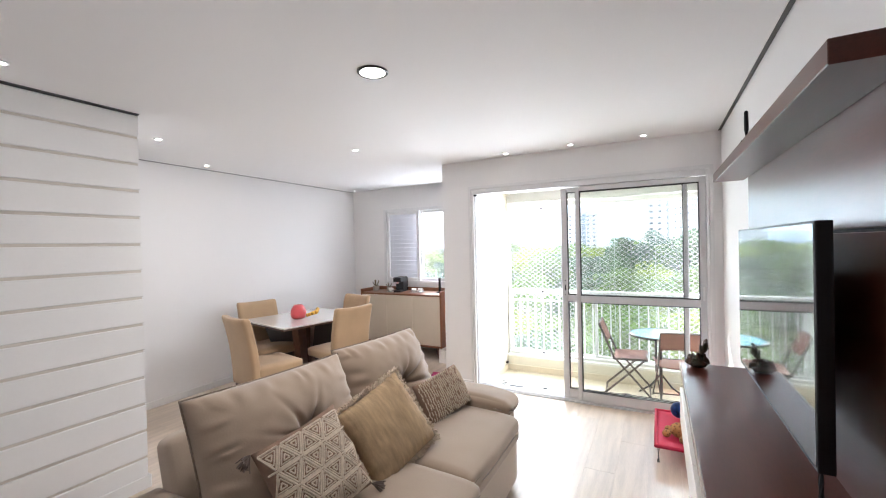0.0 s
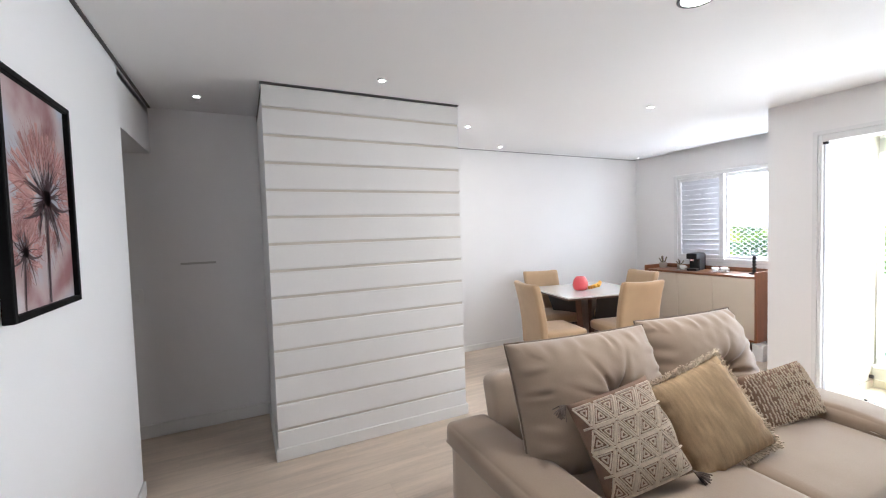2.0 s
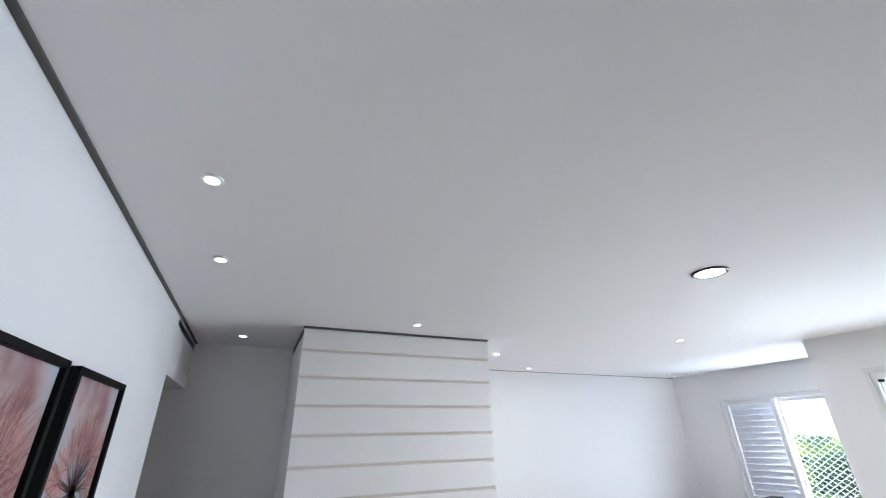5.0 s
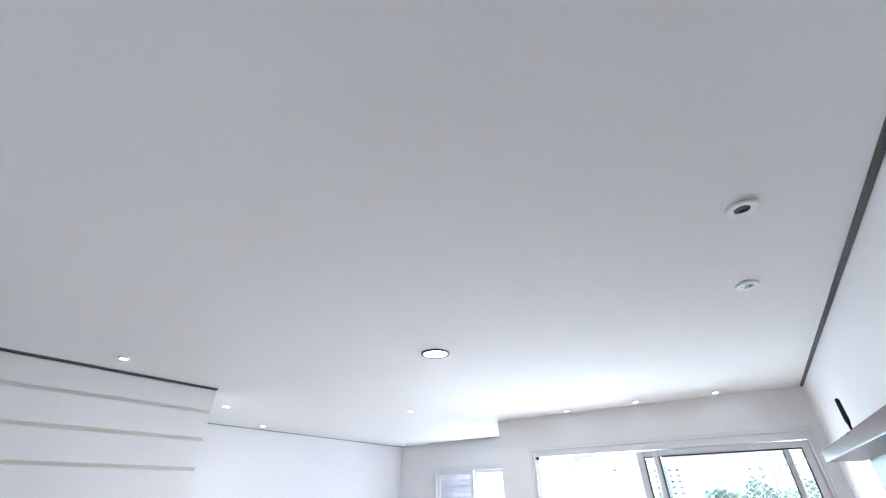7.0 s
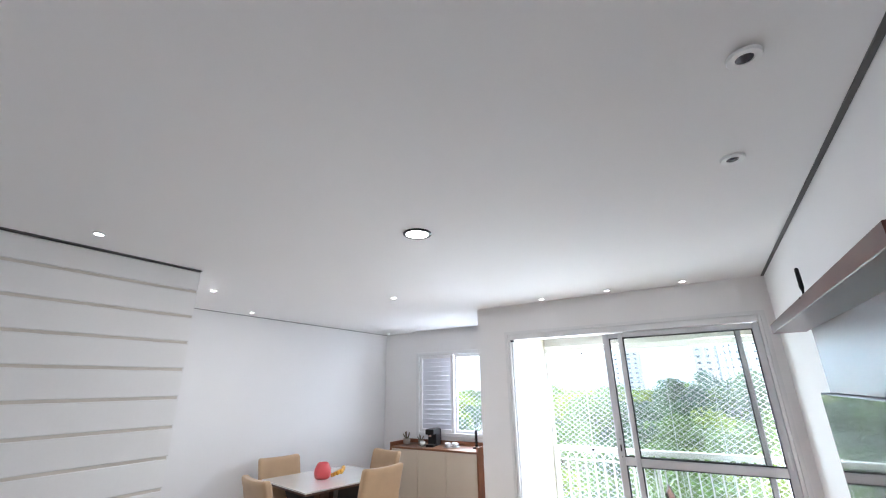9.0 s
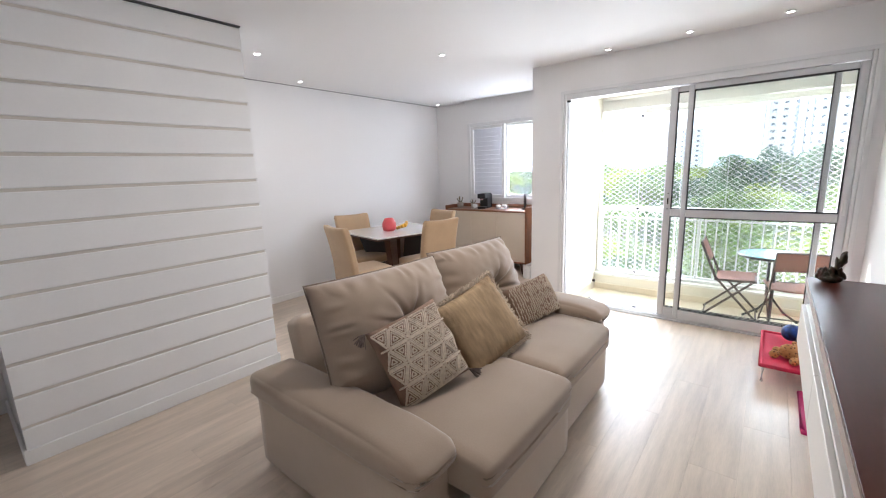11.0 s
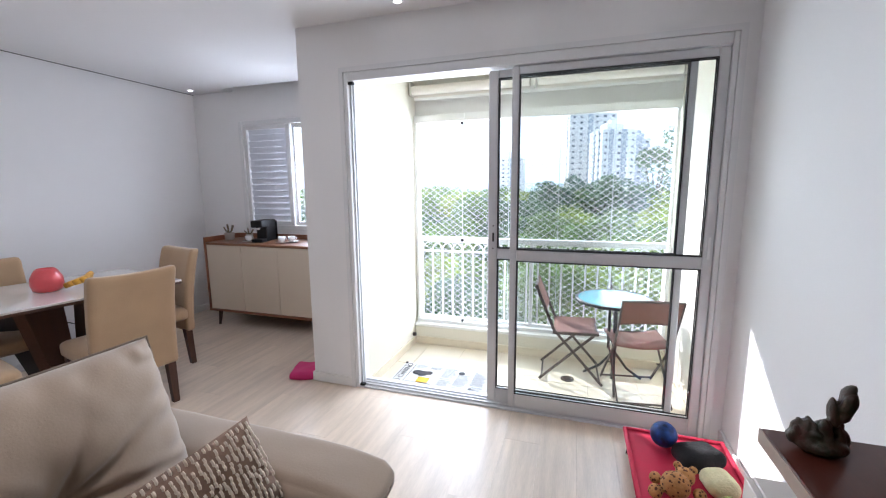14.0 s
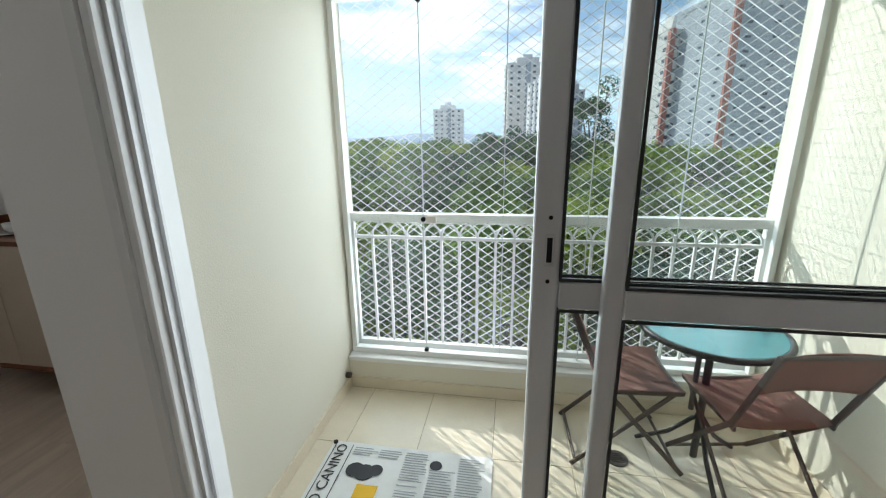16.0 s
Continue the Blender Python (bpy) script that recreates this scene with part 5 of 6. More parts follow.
for x, y in ((-2.84, 5.28), (-2.45, 5.30), (-2.38, 5.36)):
    cp = thing("cup", x, y, BZ, 0, "white coffee cup on a saucer", "cup", "cups on the buffet")
    b = B()
    lathe(b, [(0.03, 0), (0.065, 0.008), (0.07, 0.012), (0.03, 0.008)], 24)
    part("saucer", b, PORC, cp, smooth=True)
    b = B()
    lathe(b, [(0.018, 0.012), (0.034, 0.03), (0.038, 0.062), (0.035, 0.06), (0.03, 0.03)], 24)
    part("bowl", b, PORC, cp, smooth=True)
    b = B()
    tube(b, [(0.034, 0, 0.055), (0.056, 0, 0.05), (0.055, 0, 0.035), (0.033, 0, 0.03)], 0.004, 6)
    part("handle", b, PORC, cp)
ca = thing("candle_holder", -2.08, 5.40, BZ, 0, "black beaded candlestick with a glass cup", "candlestick")
b = B()
prof = [(0.05, 0.0), (0.05, 0.012)]
for k in range(5):
    prof += [(0.012, 0.02 + 0.036 * k), (0.025, 0.037 + 0.036 * k), (0.012, 0.054 + 0.036 * k)]
lathe(b, prof + [(0.03, 0.21), (0.03, 0.215)], 20)
part("stem", b, BLACK, ca, smooth=True)
b = B()
lathe(b, [(0.02, 0.215), (0.045, 0.24), (0.05, 0.30), (0.048, 0.30), (0.042, 0.24)], 20)
part("glass_cup", b, glass("cup_glass", (0.93, 0.95, 0.95)), ca, smooth=True)
bg_ = thing("paper_bag", -1.86, 5.08, 0, 0, "small white carton standing beside the buffet", "box")
part("carton", bbox(-0.05, 0.05, -0.06, 0.06, 0, 0.17, 0.006), PORC, bg_)
RED = mat("red_canvas", (0.52, 0.010, 0.05), 0.75, vary=0.10, scale=12, grain=160, bump=0.0006)
PINK = mat("pink_plastic", (0.80, 0.05, 0.22), 0.3, vary=0.06, coat=0.3)
MAG = mat("magenta_mat", (0.52, 0.01, 0.13), 0.6, vary=0.08, scale=6)
rc = thing("crumpled_cloth", -1.60, 4.46, 0, 20, "crumpled magenta cloth on the floor beside the pier", "cloth")
b = softbox(0.20, 0.24, 0.05, 0.022, 14, 0.018, seed=3)
part("cloth", b, MAG, rc, smooth=True)

# ---- on the television unit ----
DARKSTONE = mat("dark_carving", (0.055, 0.014, 0.010), 0.42, vary=0.6, scale=25, grain=90, bump=0.002, dark=(0.015, 0.03, 0.012))
rr = random.Random(4)
b = B()
bmesh.ops.create_icosphere(b, subdivisions=3, radius=1)
for v in b.verts:
    v.co = Vector((v.co.x * 0.05, v.co.y * 0.085, max(-0.02, v.co.z * 0.024) + 0.02))
for k in range(40):
    u = rr.uniform(-1, 1)
    cy = -0.075 * u
    top = 0.045 + 0.10 * max(0.0, u + 0.25) ** 1.3 if u > -0.25 else 0.05
    cz = rr.uniform(0.03, top)
    r = rr.uniform(0.015, 0.029)
    bmesh.ops.create_icosphere(b, subdivisions=2, radius=r, matrix=Matrix.Translation((rr.uniform(-0.03, 0.03) * (1 - cz * 4), cy, cz)) @ Matrix.Rotation(rr.uniform(0, 3), 4, "X") @ Matrix.Diagonal((0.8, 0.7, 1.5, 1)))
for v in b.verts:
    v.co += Vector((noise.noise(v.co * 45), noise.noise(v.co * 45 + Vector((5, 0, 0))), noise.noise(v.co * 45 + Vector((0, 5, 0))))) * 0.006
bmesh.ops.scale(b, vec=Vector((0.82, 0.82, 1.0)), verts=b.verts)
st = link("carved_statue", b, DARKSTONE, True)
rm_ = st.modifiers.new("join", "REMESH")
rm_.mode, rm_.voxel_size, rm_.use_smooth_shade = "VOXEL", 0.0035, True
st.matrix_world = pose(0.855, 2.95, 0.85, 0, 0, 90) @ Matrix.Diagonal((0.8, 0.66, 0.95, 1))
tagged(st, "dark carved reclining figure on the television unit", "statue")
an = thing("antenna", 0.985, 2.30, 1.94, 0, "small black upright antenna on the ledge", "antenna")
b = B()
lathe(b, [(0.018, 0), (0.018, 0.005), (0.004, 0.009), (0.004, 0.025), (0.008, 0.045), (0.007, 0.115), (0.003, 0.12)], 14)
part("rod", b, BLACK, an, smooth=True)
OAK = mat("light_wood", (0.36, 0.20, 0.09), 0.5, vary=0.25, scale=6, grain=50, stretch=(1, 6, 1))
wd = thing("wooden_block", 0.955, 1.12, 0.85, 12, "small wooden stand on the television unit", "stand")
part("block", bbox(-0.05, 0.05, -0.03, 0.03, 0, 0.055, 0.004), OAK, wd)
part("plate", bbox(-0.06, 0.06, -0.012, 0.012, 0.0555, 0.075, 0.003), OAK, wd)
bx_ = thing("set_top_box", 0.93, 2.0, 0.6955, 0, "small black box in the niche of the television unit", "set-top box")
part("case", bbox(-0.06, 0.06, -0.09, 0.09, 0, 0.05, 0.004), BLACK, bx_)

# ---- pet things ----
pb = thing("pet_bed", 0.86, 3.825, 0, 0, "red canvas raised pet bed on steel legs", "pet bed")
b = B()
bmesh.ops.create_grid(b, x_segments=10, y_segments=14, size=1)
for v in b.verts:
    u, w = v.co.x, v.co.y
    v.co = Vector((u * 0.225, w * 0.34, 0.125 - 0.022 * (1 - u * u) * (1 - w * w)))
ext = bmesh.ops.extrude_face_region(b, geom=b.faces[:])
for v in [e for e in ext["geom"] if isinstance(e, bmesh.types.BMVert)]:
    v.co.z -= 0.004
bmesh.ops.recalc_face_normals(b, faces=b.faces)
part("canvas", b, RED, pb, smooth=True)
b = B()
tube(b, [(-0.225, -0.34, 0.125), (0.225, -0.34, 0.125), (0.225, 0.34, 0.125), (-0.225, 0.34, 0.125)], 0.013, 10, True)
part("hem", b, RED, pb, smooth=True)
for y in (-0.31, 0.31):
    for x in (-0.21, 0.21):
        b = B()
        tube(b, [(x, y, 0.0), (x, y, 0.10), (x * 0.93, y, 0.115)], 0.009, 8)
        part("leg", b, CHROME, pb, smooth=True)
BALL = mat("blue_ball", (0.012, 0.05, 0.22), 0.4, vary=0.8, scale=22, grain=40, dark=(0.003, 0.006, 0.02), spec=0.3)
b = B()
bmesh.ops.create_uvsphere(b, u_segments=24, v_segments=14, radius=0.062)
ba = link("ball", b, BALL, True)
ba.location = (0.80, 4.065, 0.186)
tagged(ba, "dark blue patterned rubber ball on the pet bed", "ball")
m = mat("leopard_plush", (0.46, 0.22, 0.075), 0.95, vary=0.15, scale=20, grain=120, bump=0.002)
n, l = m.node_tree.nodes, m.node_tree.links
vo = n.new("ShaderNodeTexVoronoi")
vo.inputs["Scale"].default_value = 62
tc = n.new("ShaderNodeTexCoord")
l.new(tc.outputs["Object"], vo.inputs["Vector"])
cr_ = n.new("ShaderNodeValToRGB")
cr_.color_ramp.elements[0].position, cr_.color_ramp.elements[1].position = 0.30, 0.36
l.new(vo.outputs["Distance"], cr_.inputs["Fac"])
mx_ = n.new("ShaderNodeMix")
mx_.data_type = "RGBA"
mx_.inputs["A"].default_value = (0.10, 0.04, 0.02, 1)
src = n["Principled BSDF"].inputs["Base Color"].links[0].from_socket
l.new(src, mx_.inputs["B"])
l.new(cr_.outputs["Color"], mx_.inputs["Factor"])
l.new(mx_.outputs["Result"], n["Principled BSDF"].inputs["Base Color"])
b = B()
for cx, cy, cz, r, s_ in ((0, 0, 0.055, 0.06, 1.0), (0.03, 0.07, 0.06, 0.042, 1.0), (-0.07, -0.05, 0.03, 0.03, 1.2), (0.05, -0.09, 0.03, 0.03, 1.3), (-0.08, 0.04, 0.03, 0.026, 1.2), (0.09, 0.02, 0.03, 0.027, 1.2), (0.0, 0.10, 0.085, 0.018, 1), (0.06, 0.095, 0.085, 0.018, 1)):
    bmesh.ops.create_icosphere(b, subdivisions=2, radius=r, matrix=Matrix.Translation((cx, cy, cz)) @ Matrix.Diagonal((1, s_, 0.9, 1)))
pt = link("plush_toy", b, m, True)
rm_ = pt.modifiers.new("join", "REMESH")
rm_.mode, rm_.voxel_size, rm_.use_smooth_shade = "VOXEL", 0.005, True
pt.matrix_world = pose(0.785, 3.725, 0.108, 0, 0, -15)
tagged(pt, "spotted tan plush toy lying on the pet bed", "toy")
BLACKFUR = mat("black_plush", (0.006, 0.006, 0.007), 0.95, bump=0.003, grain=90)
b = softbox(0.20, 0.15, 0.08, 0.04, 12, 0.016, seed=9)
bp_ = link("black_plush", b, BLACKFUR, True)
bp_.matrix_world = pose(0.93, 3.985, 0.115, 0, 0, 25)
tagged(bp_, "black plush toy on the pet bed", "toy")
YEL = mat("yellow_rubber", (0.85, 0.52, 0.03), 0.45, vary=0.06)
b = B()
for cx, cy, cz, r in ((0, 0, 0.025, 0.025), (0.03, 0.01, 0.022, 0.018), (-0.028, 0.008, 0.02, 0.017), (0.0, -0.032, 0.02, 0.017)):
    bmesh.ops.create_icosphere(b, subdivisions=2, radius=r, matrix=Matrix.Translation((cx, cy, cz)))
yt = link("rubber_toy", b, YEL, True)
yt.matrix_world = pose(0.90, 3.645, 0.115)
tagged(yt, "small yellow rubber toy on the pet bed", "toy")
KNIT = mat("cream_plush", (0.62, 0.56, 0.34), 0.95, vary=0.2, scale=20, grain=110, bump=0.003)
ct = link("cream_plush", softbox(0.12, 0.15, 0.085, 0.04, 14, 0.014, seed=21), KNIT, True)
ct.matrix_world = pose(0.965, 3.805, 0.11, 0, 0, 10)
tagged(ct, "pale yellow knitted plush toy on the pet bed", "toy")
b = B()
bmesh.ops.create_uvsphere(b, u_segments=20, v_segments=12, radius=0.033)
gt = link("tennis_ball", b, mat("green_felt", (0.34, 0.36, 0.10), 0.95, vary=0.15, scale=40, bump=0.001), True)
gt.location = (0.97, 3.675, 0.152)
tagged(gt, "small worn green ball on the pet bed", "ball")
rm = thing("feeding_mat", 0.98, 3.21, 0, 0, "magenta feeding tray with raised rim", "tray")
b = softbox(0.30, 0.52, 0.018, 0.008, 12)
part("tray", b, MAG, rm, smooth=True)
b = B()
tube(b, [(-0.12, -0.25, 0.02), (-0.145, -0.22, 0.02), (-0.145, 0.22, 0.02), (-0.12, 0.25, 0.02), (0.12, 0.25, 0.02), (0.145, 0.22, 0.02), (0.145, -0.22, 0.02), (0.12, -0.25, 0.02)], 0.009, 8, True)
part("rim", b, MAG, rm, smooth=True)
for y, r in ((0.18, 0.055), (-0.10, 0.075)):
    bo = thing("pet_bowl", 0.935, 3.21 + y, 0.018, 0, "pink plastic pet bowl on the tray", "bowl", "pet bowls")
    b = B()
    lathe(b, [(r, 0), (r * 0.92, 0.035), (r * 0.80, 0.045), (r * 0.72, 0.04), (r * 0.55, 0.012)], 28)
    part("bowl", b, PINK, bo, smooth=True)

# ---- pictures ----
ART = mat("art_print", (0.52, 0.46, 0.48), 0.4, vary=0.25, scale=2.4, grain=6, dark=(0.29, 0.155, 0.165), coat=0.15)
_n, _l = ART.node_tree.nodes, ART.node_tree.links
_mix = _n["Principled BSDF"].inputs["Base Color"].links[0].from_node
_ramp = _n.new("ShaderNodeValToRGB")
_ramp.color_ramp.elements[0].position, _ramp.color_ramp.elements[0].color = 0.16, (0.29, 0.13, 0.135, 1)
_ramp.color_ramp.elements[1].position, _ramp.color_ramp.elements[1].color = 0.62, (0.46, 0.49, 0.55, 1)
_mid = _ramp.color_ramp.elements.new(0.38)
_mid.color = (0.48, 0.385, 0.38, 1)
_l.new(_mix.inputs["Factor"].links[0].from_socket, _ramp.inputs["Fac"])
_l.new(_ramp.outputs["Color"], _n["Principled BSDF"].inputs["Base Color"])
PALE = mat("print_pale", (0.62, 0.40, 0.36), 0.45, vary=0.3, scale=9, dark=(0.40, 0.17, 0.16))
FRAMEBLACK = mat("frame_black", (0.004, 0.0035, 0.0035), 0.6, spec=0.12)
STALK = mat("print_dark", (0.045, 0.018, 0.022), 0.45)
PETAL = mat("print_rose", (0.30, 0.11, 0.105), 0.45, vary=0.3, scale=12)
HAIR = mat("print_hair", (0.48, 0.27, 0.25), 0.45, vary=0.3, scale=12)


def picture(x0, x1, seed, heads):
    p = thing("framed_print", (x0 + x1) / 2, YP, 1.267, 0, "black framed print of a rose dandelion head", "picture", "framed prints")
    w, h = x1 - x0, 0.702
    b = B()
    f, d = 0.020, 0.030
    for a in ((-w / 2, -w / 2 + f, 0, h), (w / 2 - f, w / 2, 0, h), (-w / 2 + f, w / 2 - f, 0, f), (-w / 2 + f, w / 2 - f, h - f, h)):
        box(b, a[0], a[1], 0.002, d, a[2], a[3], 0.002, 1)
    part("picture_frame", b, FRAMEBLACK, p)
    part("print", bbox(-w / 2 + f, w / 2 - f, 0.004, 0.014, f, h - f), ART, p)
    rr = random.Random(seed)
    stalk, petal, hair, pale = B(), B(), B(), B()

    def stroke(bb, a, c, w0, w1, lift, bend=0.0):
        a, c = Vector(a), Vector(c)
        n_ = Vector((-(c - a).y, (c - a).x)).normalized()
        prev = None
        for i in range(6):
            t = i / 5
            m_ = a.lerp(c, t) + n_ * bend * math.sin(math.pi * t)
            m_.x = max(-w / 2 + f + 0.002, min(w / 2 - f - 0.002, m_.x))
            m_.y = max(f + 0.002, min(h - f - 0.002, m_.y))
            ww_ = w0 + (w1 - w0) * t
            q = (bb.verts.new((m_.x + n_.x * ww_, lift, m_.y + n_.y * ww_)), bb.verts.new((m_.x - n_.x * ww_, lift, m_.y - n_.y * ww_)))
            if prev:
                bb.faces.new((prev[0], prev[1], q[1], q[0]))
            prev = q
    for hx, hz, R in heads:
        stroke(stalk, (hx, hz), (hx + 0.015, f), 0.010 * R / 0.25, 0.007 * R / 0.25, 0.0160)
        # soft broad plumes between the stalks
        for k in range(int(64 * R / 0.25)):
            a = rr.uniform(-0.9, math.pi + 0.9)
            r0, r1 = R * rr.uniform(0.25, 0.5), R * rr.uniform(0.6, 0.95)
            stroke(pale, (hx + math.cos(a) * r0, hz + math.sin(a) * r0), (hx + math.cos(a) * r1, hz + math.sin(a) * r1), 0.002, 0.011 * R / 0.29, 0.01442 + 0.000004 * k, rr.uniform(-0.008, 0.008))
        for k in range(int(58 * R / 0.25)):
            a = rr.gauss(math.pi / 2, 1.5)
            ln = R * rr.uniform(0.35, 0.62) * (1.0 if math.sin(a) > 0 else 0.8)
            e = Vector((hx + math.cos(a) * ln, hz + math.sin(a) * ln))
            stroke(stalk, (hx, hz), e, 0.0036 * R / 0.25, 0.0011, 0.0158 + 0.00003 * k, rr.uniform(-0.01, 0.01))
            for q in range(9):
                a2 = a + rr.gauss(0, 0.42)
                stroke(petal if q % 2 else hair, e, e + Vector((math.cos(a2), math.sin(a2))) * R * rr.uniform(0.2, 0.55), 0.0022, 0.0005, 0.0148 + 0.00001 * (k * 9 + q) % 0.0008, rr.uniform(-0.01, 0.01))
        for k in range(26):
            a = k * 0.242
            stroke(stalk, (hx, hz), (hx + math.cos(a) * R * 0.12, hz + math.sin(a) * R * 0.12), 0.010 * R / 0.25, 0.004, 0.0190)
        # broad dark bracts that droop from the head
        for a, ln, bd in ((3.25, 0.80, 0.030), (-0.40, 0.74, -0.022), (3.6, 0.45, 0.012), (-1.05, 0.62, 0.012), (4.25, 0.85, -0.010)):
            stroke(stalk, (hx, hz), (hx + math.cos(a) * R * ln, hz + math.sin(a) * R * ln), 0.0115 * R / 0.29, 0.0016, 0.0187, bd * R / 0.29)
    tagged(part("printed_plume", pale, PALE, p), kind="stuff")
    tagged(part("printed_stem", stalk, STALK, p), kind="stuff")
    tagged(part("printed_bloom", petal, PETAL, p), kind="stuff")
    tagged(part("printed_halo", hair, HAIR, p), kind="stuff")


picture(-0.884, -0.367, 3, [(-0.02, 0.34, 0.29)])
picture(-1.468, -0.965, 4, [(-0.04, 0.36, 0.25), (0.13, 0.19, 0.13)])

# ---- hall ----
sw = thing("light_switch", XH, -0.515, 1.06, 0, "white rocker light switch on the hall wall", "switch")
part("plate", bbox(0, 0.008, -0.035, 0.035, -0.06, 0.06, 0.003), TRIM, sw)
part("rocker", bbox(0.008, 0.012, -0.012, 0.012, -0.03, 0.03, 0.002), PORC, sw)
STAIN = mat("wall_scuff", (0.50, 0.49, 0.47), 0.8)
b = bbox(XH, XH + 0.0012, -0.236, 0.002, 1.284, 1.300)
tagged(link("trim_scuff", b, STAIN), kind="structure")

# ---- balcony things ----
cl = downlight(0.075, RING, LED, "round lit lamp on the balcony ceiling", (-0.036, 5.45))
cl.location.z = 2.40
RIM = mat("table_rim", (0.035, 0.04, 0.045), 0.4, metal=0.3)
AQUA = mat("aqua_glass", (0.09, 0.34, 0.40), 0.22, vary=0.25, scale=30, grain=90, bump=0.002, coat=0.12)
bt = thing("bistro_table", 0.66, 5.38, BF, 0, "round bistro table with rippled aqua glass top", "table")
R_ = 0.285
b = B()
lathe(b, [(R_ - 0.012, 0.712), (R_ - 0.012, 0.722), (0.02, 0.722)], 48)
part("glass_top", b, AQUA, bt, "rippled aqua glass")
b = B()
tube(b, [(R_ * math.cos(2 * math.pi * k / 40), R_ * math.sin(2 * math.pi * k / 40), 0.712) for k in range(40)], 0.014, 8, True)
part("rim", b, RIM, bt, smooth=True)
b = B()
rod(b, (0.02, 0, 0.04), (0.02, 0, 0.70), 0.016, seg=12)
rod(b, (-0.025, 0, 0.30), (-0.025, 0, 0.70), 0.012, seg=10)
part("column", b, RIM, bt, smooth=False)
for k in range(3):
    a = k * 2.094 + 0.5
    b = B()
    tube(b, [(0.02, 0, 0.28), (0.02 + 0.12 * math.cos(a), 0.12 * math.sin(a), 0.12), (0.02 + 0.26 * math.cos(a), 0.26 * math.sin(a), 0.012)], 0.011, 8)
    part("leg", b, RIM, bt, smooth=True)

SLING = mat("brown_sling", (0.20, 0.095, 0.075), 0.85, vary=0.2, scale=8, grain=240, bump=0.0008)
STEEL = mat("dark_steel", (0.075, 0.06, 0.055), 0.45, metal=0.4, vary=0.2)


def folding_chair(x, y, rz, label):
    """A folding chair: crossed side frames, slung seat and back; it faces +x."""
    c = thing("folding_chair", x, y, BF, rz, label, "chair", "folding chairs on the balcony")
    for s in (-0.2, 0.2):
        b = B()
        beam(b, (0.24, s, 0.01), (-0.14, s, 0.44), 0.010, 0.022, 0.002)
        part("front_leg", b, STEEL, c)
        b = B()
        s2 = s * 0.92
        beam(b, (-0.26, s2, 0.01), (0.16, s2, 0.42), 0.010, 0.022, 0.002)
        part("rear_leg", b, STEEL, c)
        b = B()
        beam(b, (-0.14, s, 0.43), (-0.30, s, 0.82), 0.012, 0.024, 0.002)
        part("back_post", b, STEEL, c)
        b = B()
        beam(b, (-0.16, s * 0.97, 0.425), (0.20, s * 0.97, 0.435), 0.012, 0.022, 0.002)
        part("seat_rail", b, STEEL, c)
        b = B()
        rod(b, (0.05, s * 1.04, 0.222), (0.05, s * 0.86, 0.222), 0.008, seg=8)
        part("pivot", b, STEEL, c)
    for p0, p1 in (((0.22, -0.2, 0.03), (0.22, 0.2, 0.03)), ((-0.24, -0.185, 0.03), (-0.24, 0.185, 0.03)), ((-0.298, -0.2, 0.815), (-0.298, 0.2, 0.815)), ((0.19, -0.19, 0.43), (0.19, 0.19, 0.43))):
        b = B()
        rod(b, p0, p1, 0.008, seg=8)
        part("stretcher", b, STEEL, c)
    # slung cloth, sagging between the rails
    for kind_, a, e in (("seat", Vector((-0.15, 0, 0.435)), Vector((0.20, 0, 0.445))), ("backrest", Vector((-0.215, 0, 0.62)), Vector((-0.298, 0, 0.815)))):
        b = B()
        rows = []
        nrm = Vector((-(e - a).z, 0, (e - a).x)).normalized()
        for lay in (0, 0.006):
            for i in range(9):
                p = a.lerp(e, i / 8)
                row = []
                for j in range(9):
                    v = -1 + j / 4
                    sag = 0.022 * (1 - v * v)
                    row.append(b.verts.new(p + Vector((0, v * 0.205, 0)) - nrm * (sag - lay)))
                rows.append(row)
        for L in (0, 9):
            for i in range(8):
                for j in range(8):
                    b.faces.new((rows[L + i][j], rows[L + i][j + 1], rows[L + i + 1][j + 1], rows[L + i + 1][j]))
        for j in range(8):
            b.faces.new((rows[0][j], rows[9][j], rows[9][j + 1], rows[0][j + 1]))
            b.faces.new((rows[8][j], rows[17][j], rows[17][j + 1], rows[8][j + 1]))
        bmesh.ops.recalc_face_normals(b, faces=b.faces)
        part(kind_, b, SLING, c, smooth=True)
    return c


folding_chair(0.35, 5.47, 2, "brown sling folding chair standing beside the bistro table")
folding_chair(0.83, 5.27, 99, "brown sling folding chair with its back to the door")

dr = thing("floor_drain", 0.326, 5.353, BF, 0, "round steel floor drain in the balcony tiles", "drain")
b = B()
lathe(b, [(0.055, 0.0), (0.055, 0.004), (0.045, 0.006), (0.01, 0.005)], 24)
part("cover", b, STEEL, dr)
for k in range(5):
    part("slot", bbox(-0.03, 0.03, -0.03 + 0.014 * k, -0.025 + 0.014 * k, 0.006, 0.0075), BLACK, dr)

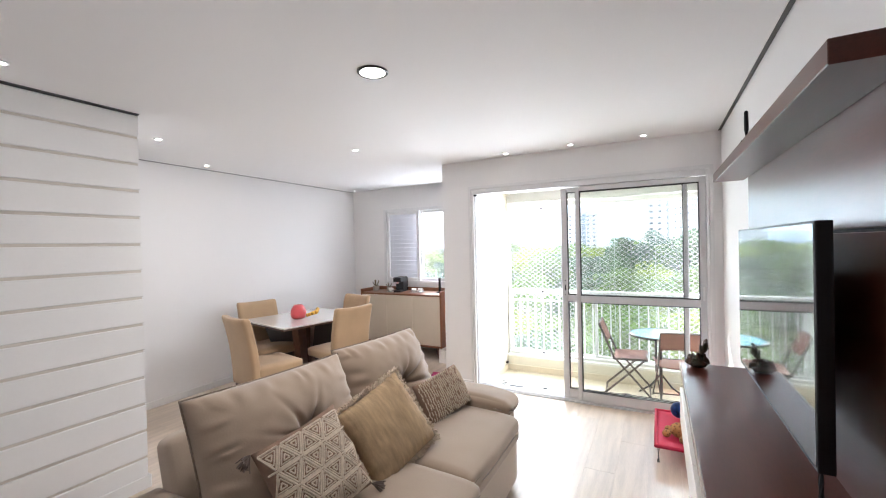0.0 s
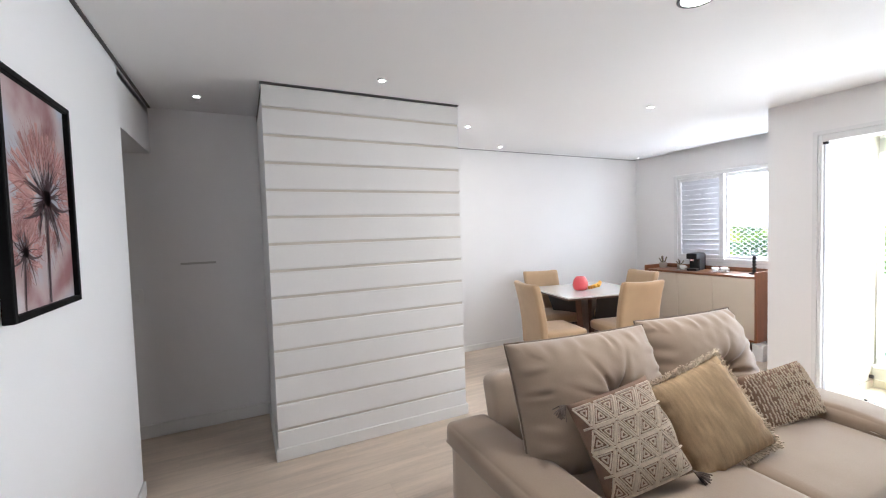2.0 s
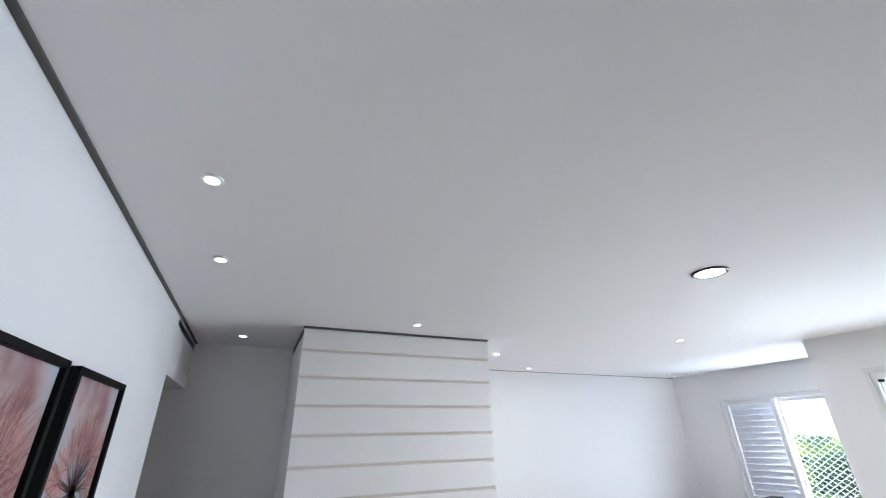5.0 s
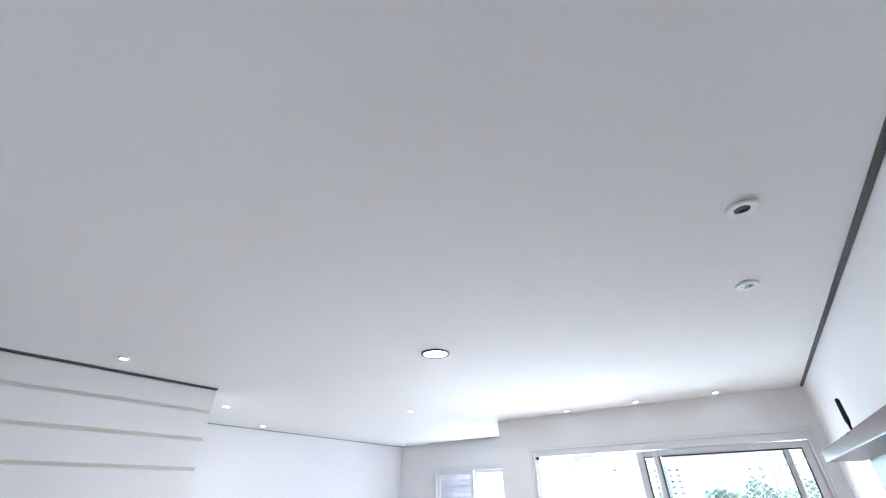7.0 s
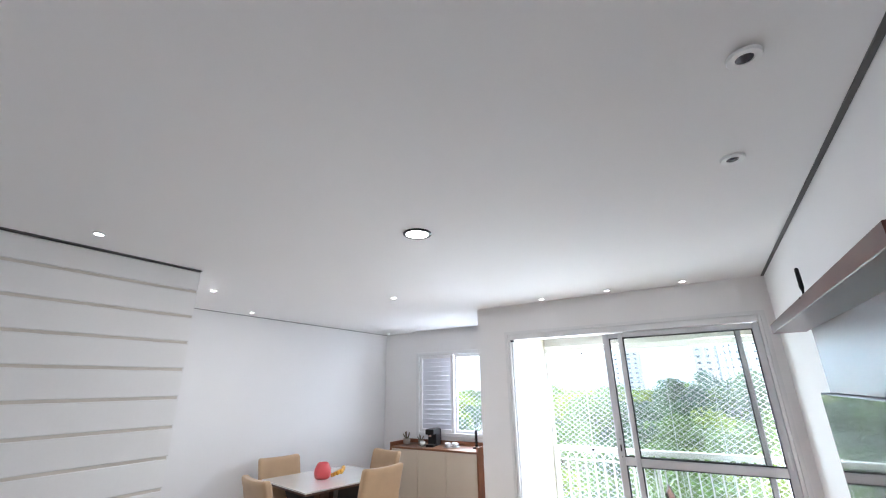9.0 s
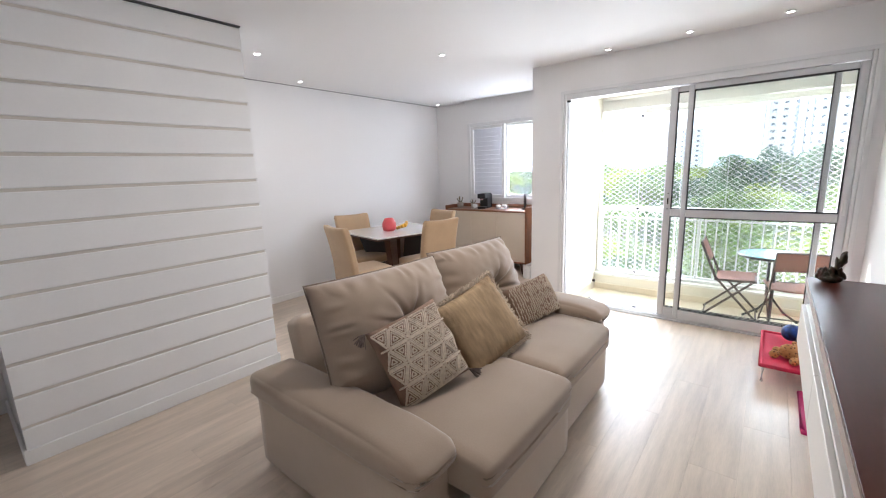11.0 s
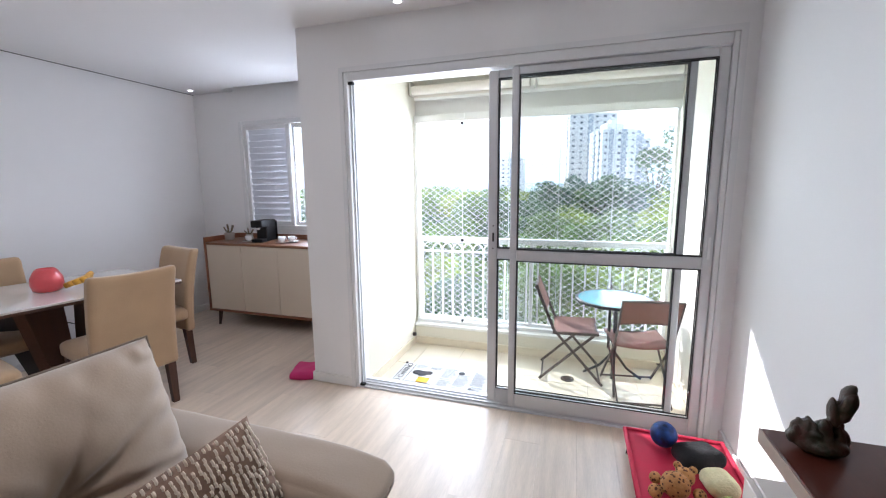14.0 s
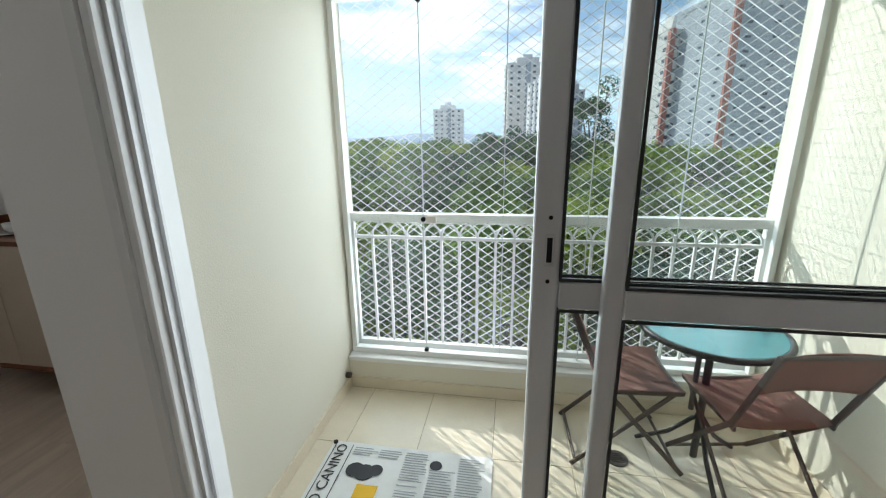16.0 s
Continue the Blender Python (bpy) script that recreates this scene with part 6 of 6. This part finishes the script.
# pet pad printed like a newspaper; the masthead runs along its short side
PAPER = mat("pad_paper", (0.78, 0.78, 0.77), 0.8, vary=0.05, scale=10)
INK = mat("pad_ink", (0.03, 0.03, 0.035), 0.7)
GREYINK = mat("pad_grey", (0.36, 0.37, 0.39), 0.7)
YINK = mat("pad_yellow", (0.80, 0.48, 0.02), 0.7)
PX0, PX1, PY0_, PY1_ = -1.105, -0.275, 4.66, 5.255
pad = thing("pet_pad", PX0, PY0_, BF, 0, "white absorbent pet pad printed like a newspaper", "pet pad")
pw_, ph_ = PX1 - PX0, PY1_ - PY0_
b = B()
bmesh.ops.create_grid(b, x_segments=22, y_segments=16, size=0.5)
for v in b.verts:
    x, y = (v.co.x + 0.5) * pw_, (v.co.y + 0.5) * ph_
    v.co = Vector((x, y, 0.008 + 0.003 * noise.noise(Vector((x * 6, y * 6, 0)))))
ext = bmesh.ops.extrude_face_region(b, geom=b.faces[:])
for v in [e for e in ext["geom"] if isinstance(e, bmesh.types.BMVert)]:
    v.co.z -= 0.004
bmesh.ops.recalc_face_normals(b, faces=b.faces)
part("sheet", b, PAPER, pad)
tx = bpy.data.curves.new("masthead", "FONT")
tx.body, tx.size, tx.align_x, tx.align_y, tx.extrude = "DIARIO CANINO", 0.072, "CENTER", "CENTER", 0.0006
tob = new("masthead", tx)
tob.parent = pad
tx.materials.append(INK)
tob.matrix_local = pose(0.065, ph_ / 2, 0.0135, 0, 0, 90)
tx = bpy.data.curves.new("word", "FONT")
tx.body, tx.size, tx.align_x, tx.extrude = "BARTO", 0.03, "CENTER", 0.0006
tob = new("word", tx)
tob.parent = pad
tx.materials.append(INK)
tob.matrix_local = pose(0.70, 0.22, 0.0135, 0, 0, 90)
b = B()
for x in (0.112, 0.020):
    box(b, x, x + 0.004, 0.02, ph_ - 0.02, 0.0125, 0.0132)
part("rule", b, INK, pad)
b = B()
rr = random.Random(2)
for cx in range(5):
    for cy in range(36):
        x = 0.13 + cx * 0.135
        y = 0.025 + cy * 0.0152
        if (cx < 2 and 0.24 < y < 0.50) or (cx == 3 and y > 0.47) or rr.random() < 0.06:
            continue
        box(b, x, x + rr.uniform(0.09, 0.125), y, y + 0.0055, 0.0125, 0.0130)
tagged(part("printed_text", b, GREYINK, pad, "grey lines of small print"), kind="stuff")
part("yellow_square", bbox(0.22, 0.32, 0.25, 0.34, 0.0125, 0.0134), YINK, pad)
for i, (cx, cy, r) in enumerate(((0.18, 0.42, 0.045), (0.23, 0.41, 0.05), (0.28, 0.43, 0.035), (0.56, 0.50, 0.03), (0.17, 0.10, 0.025))):
    b = B()
    lathe(b, [(r, 0.0124), (r * 0.9, 0.0134 + 0.0001 * i), (0.002, 0.0135)], 14, (cx, cy, 0))
    part("ink_blot", b, INK, pad)
for y in (0.012, ph_ - 0.012):
    b = B()
    lathe(b, [(0.012, 0.009), (0.012, 0.016), (0.004, 0.018)], 12, (0.012, y, 0))
    part("clip", b, BLACK, pad)
ds = thing("door_stop", -1.19, 5.70, BF + 0.11, 0, "small dark drain outlet in the balcony wall", "outlet")
b = B()
rod(b, (-0.026, 0, 0), (0.004, 0, 0), 0.018, seg=14)
part("ring", b, STEEL, ds)

# ---- balcony tiles ----
tiles = thing("floor_balcony", 0, 0, BF, 0, kind="structure")
TXW, TYW = 0.383, 0.47
cache = {}
xs = [-1.2145]
x = -1.047
while x < 1.139:
    xs.append(x)
    x += TXW
xs.append(1.139)
ys = [YD + 0.173, 4.788, 5.258, 5.727]
for i in range(len(xs) - 1):
    for j in range(len(ys)):
        x0, x1 = xs[i] + 0.0015, xs[i + 1] - 0.0015
        y0, y1 = ys[j] + 0.0015, (ys[j + 1] if j + 1 < len(ys) else 5.7475) - 0.0015
        key = (round(x1 - x0, 3), round(y1 - y0, 3))
        if key not in cache:
            o = part("tile", bbox(0, x1 - x0, 0, y1 - y0, -0.004, 0.0, 0.0008, 1), TILE, tiles)
            cache[key] = o.data
            o.matrix_local = Matrix.Translation((x0, y0, 0))
        else:
            same("tile", cache[key], tiles, Matrix.Translation((x0, y0, 0)))

# ---- laminate planks ----
floor = thing("floor", 0, 0, 0, 0, kind="structure")
PWD, PLN = 0.196, 1.36
cache = {}
areas = [(-3.80, -2.338, 1.758, 5.63), (-2.338, -1.467, YP, 5.63), (-1.467, XT, YP, YD), (XH, -2.338, -1.75, 0.346), (-7.5, -3.80, 1.32, 4.48)]
rp = random.Random(3)
for ax0, ax1, ay0, ay1 in areas:
    i0 = math.floor(ax0 / PWD)
    while i0 * PWD < ax1 - 0.002:
        x0, x1 = max(ax0, i0 * PWD), min(ax1, (i0 + 1) * PWD)
        off_ = ((i0 * 0.37) % 1.0) * PLN
        j = math.floor((ay0 - off_) / PLN)
        while off_ + j * PLN < ay1 - 0.002:
            y0, y1 = max(ay0, off_ + j * PLN), min(ay1, off_ + (j + 1) * PLN)
            j += 1
            if x1 - x0 < 0.004 or y1 - y0 < 0.004:
                continue
            key = (round(x1 - x0, 3), round(y1 - y0, 3))
            m = Matrix.Translation((x0, y0, 0))
            if key not in cache:
                o = part("plank", bbox(0.0003, key[0] - 0.0003, 0.0003, key[1] - 0.0003, -0.009, 0.0, 0.0003, 1), LAMINATE, floor)
                cache[key] = o.data
                o.matrix_local = m
            else:
                same("plank", cache[key], floor, m)
        i0 += 1
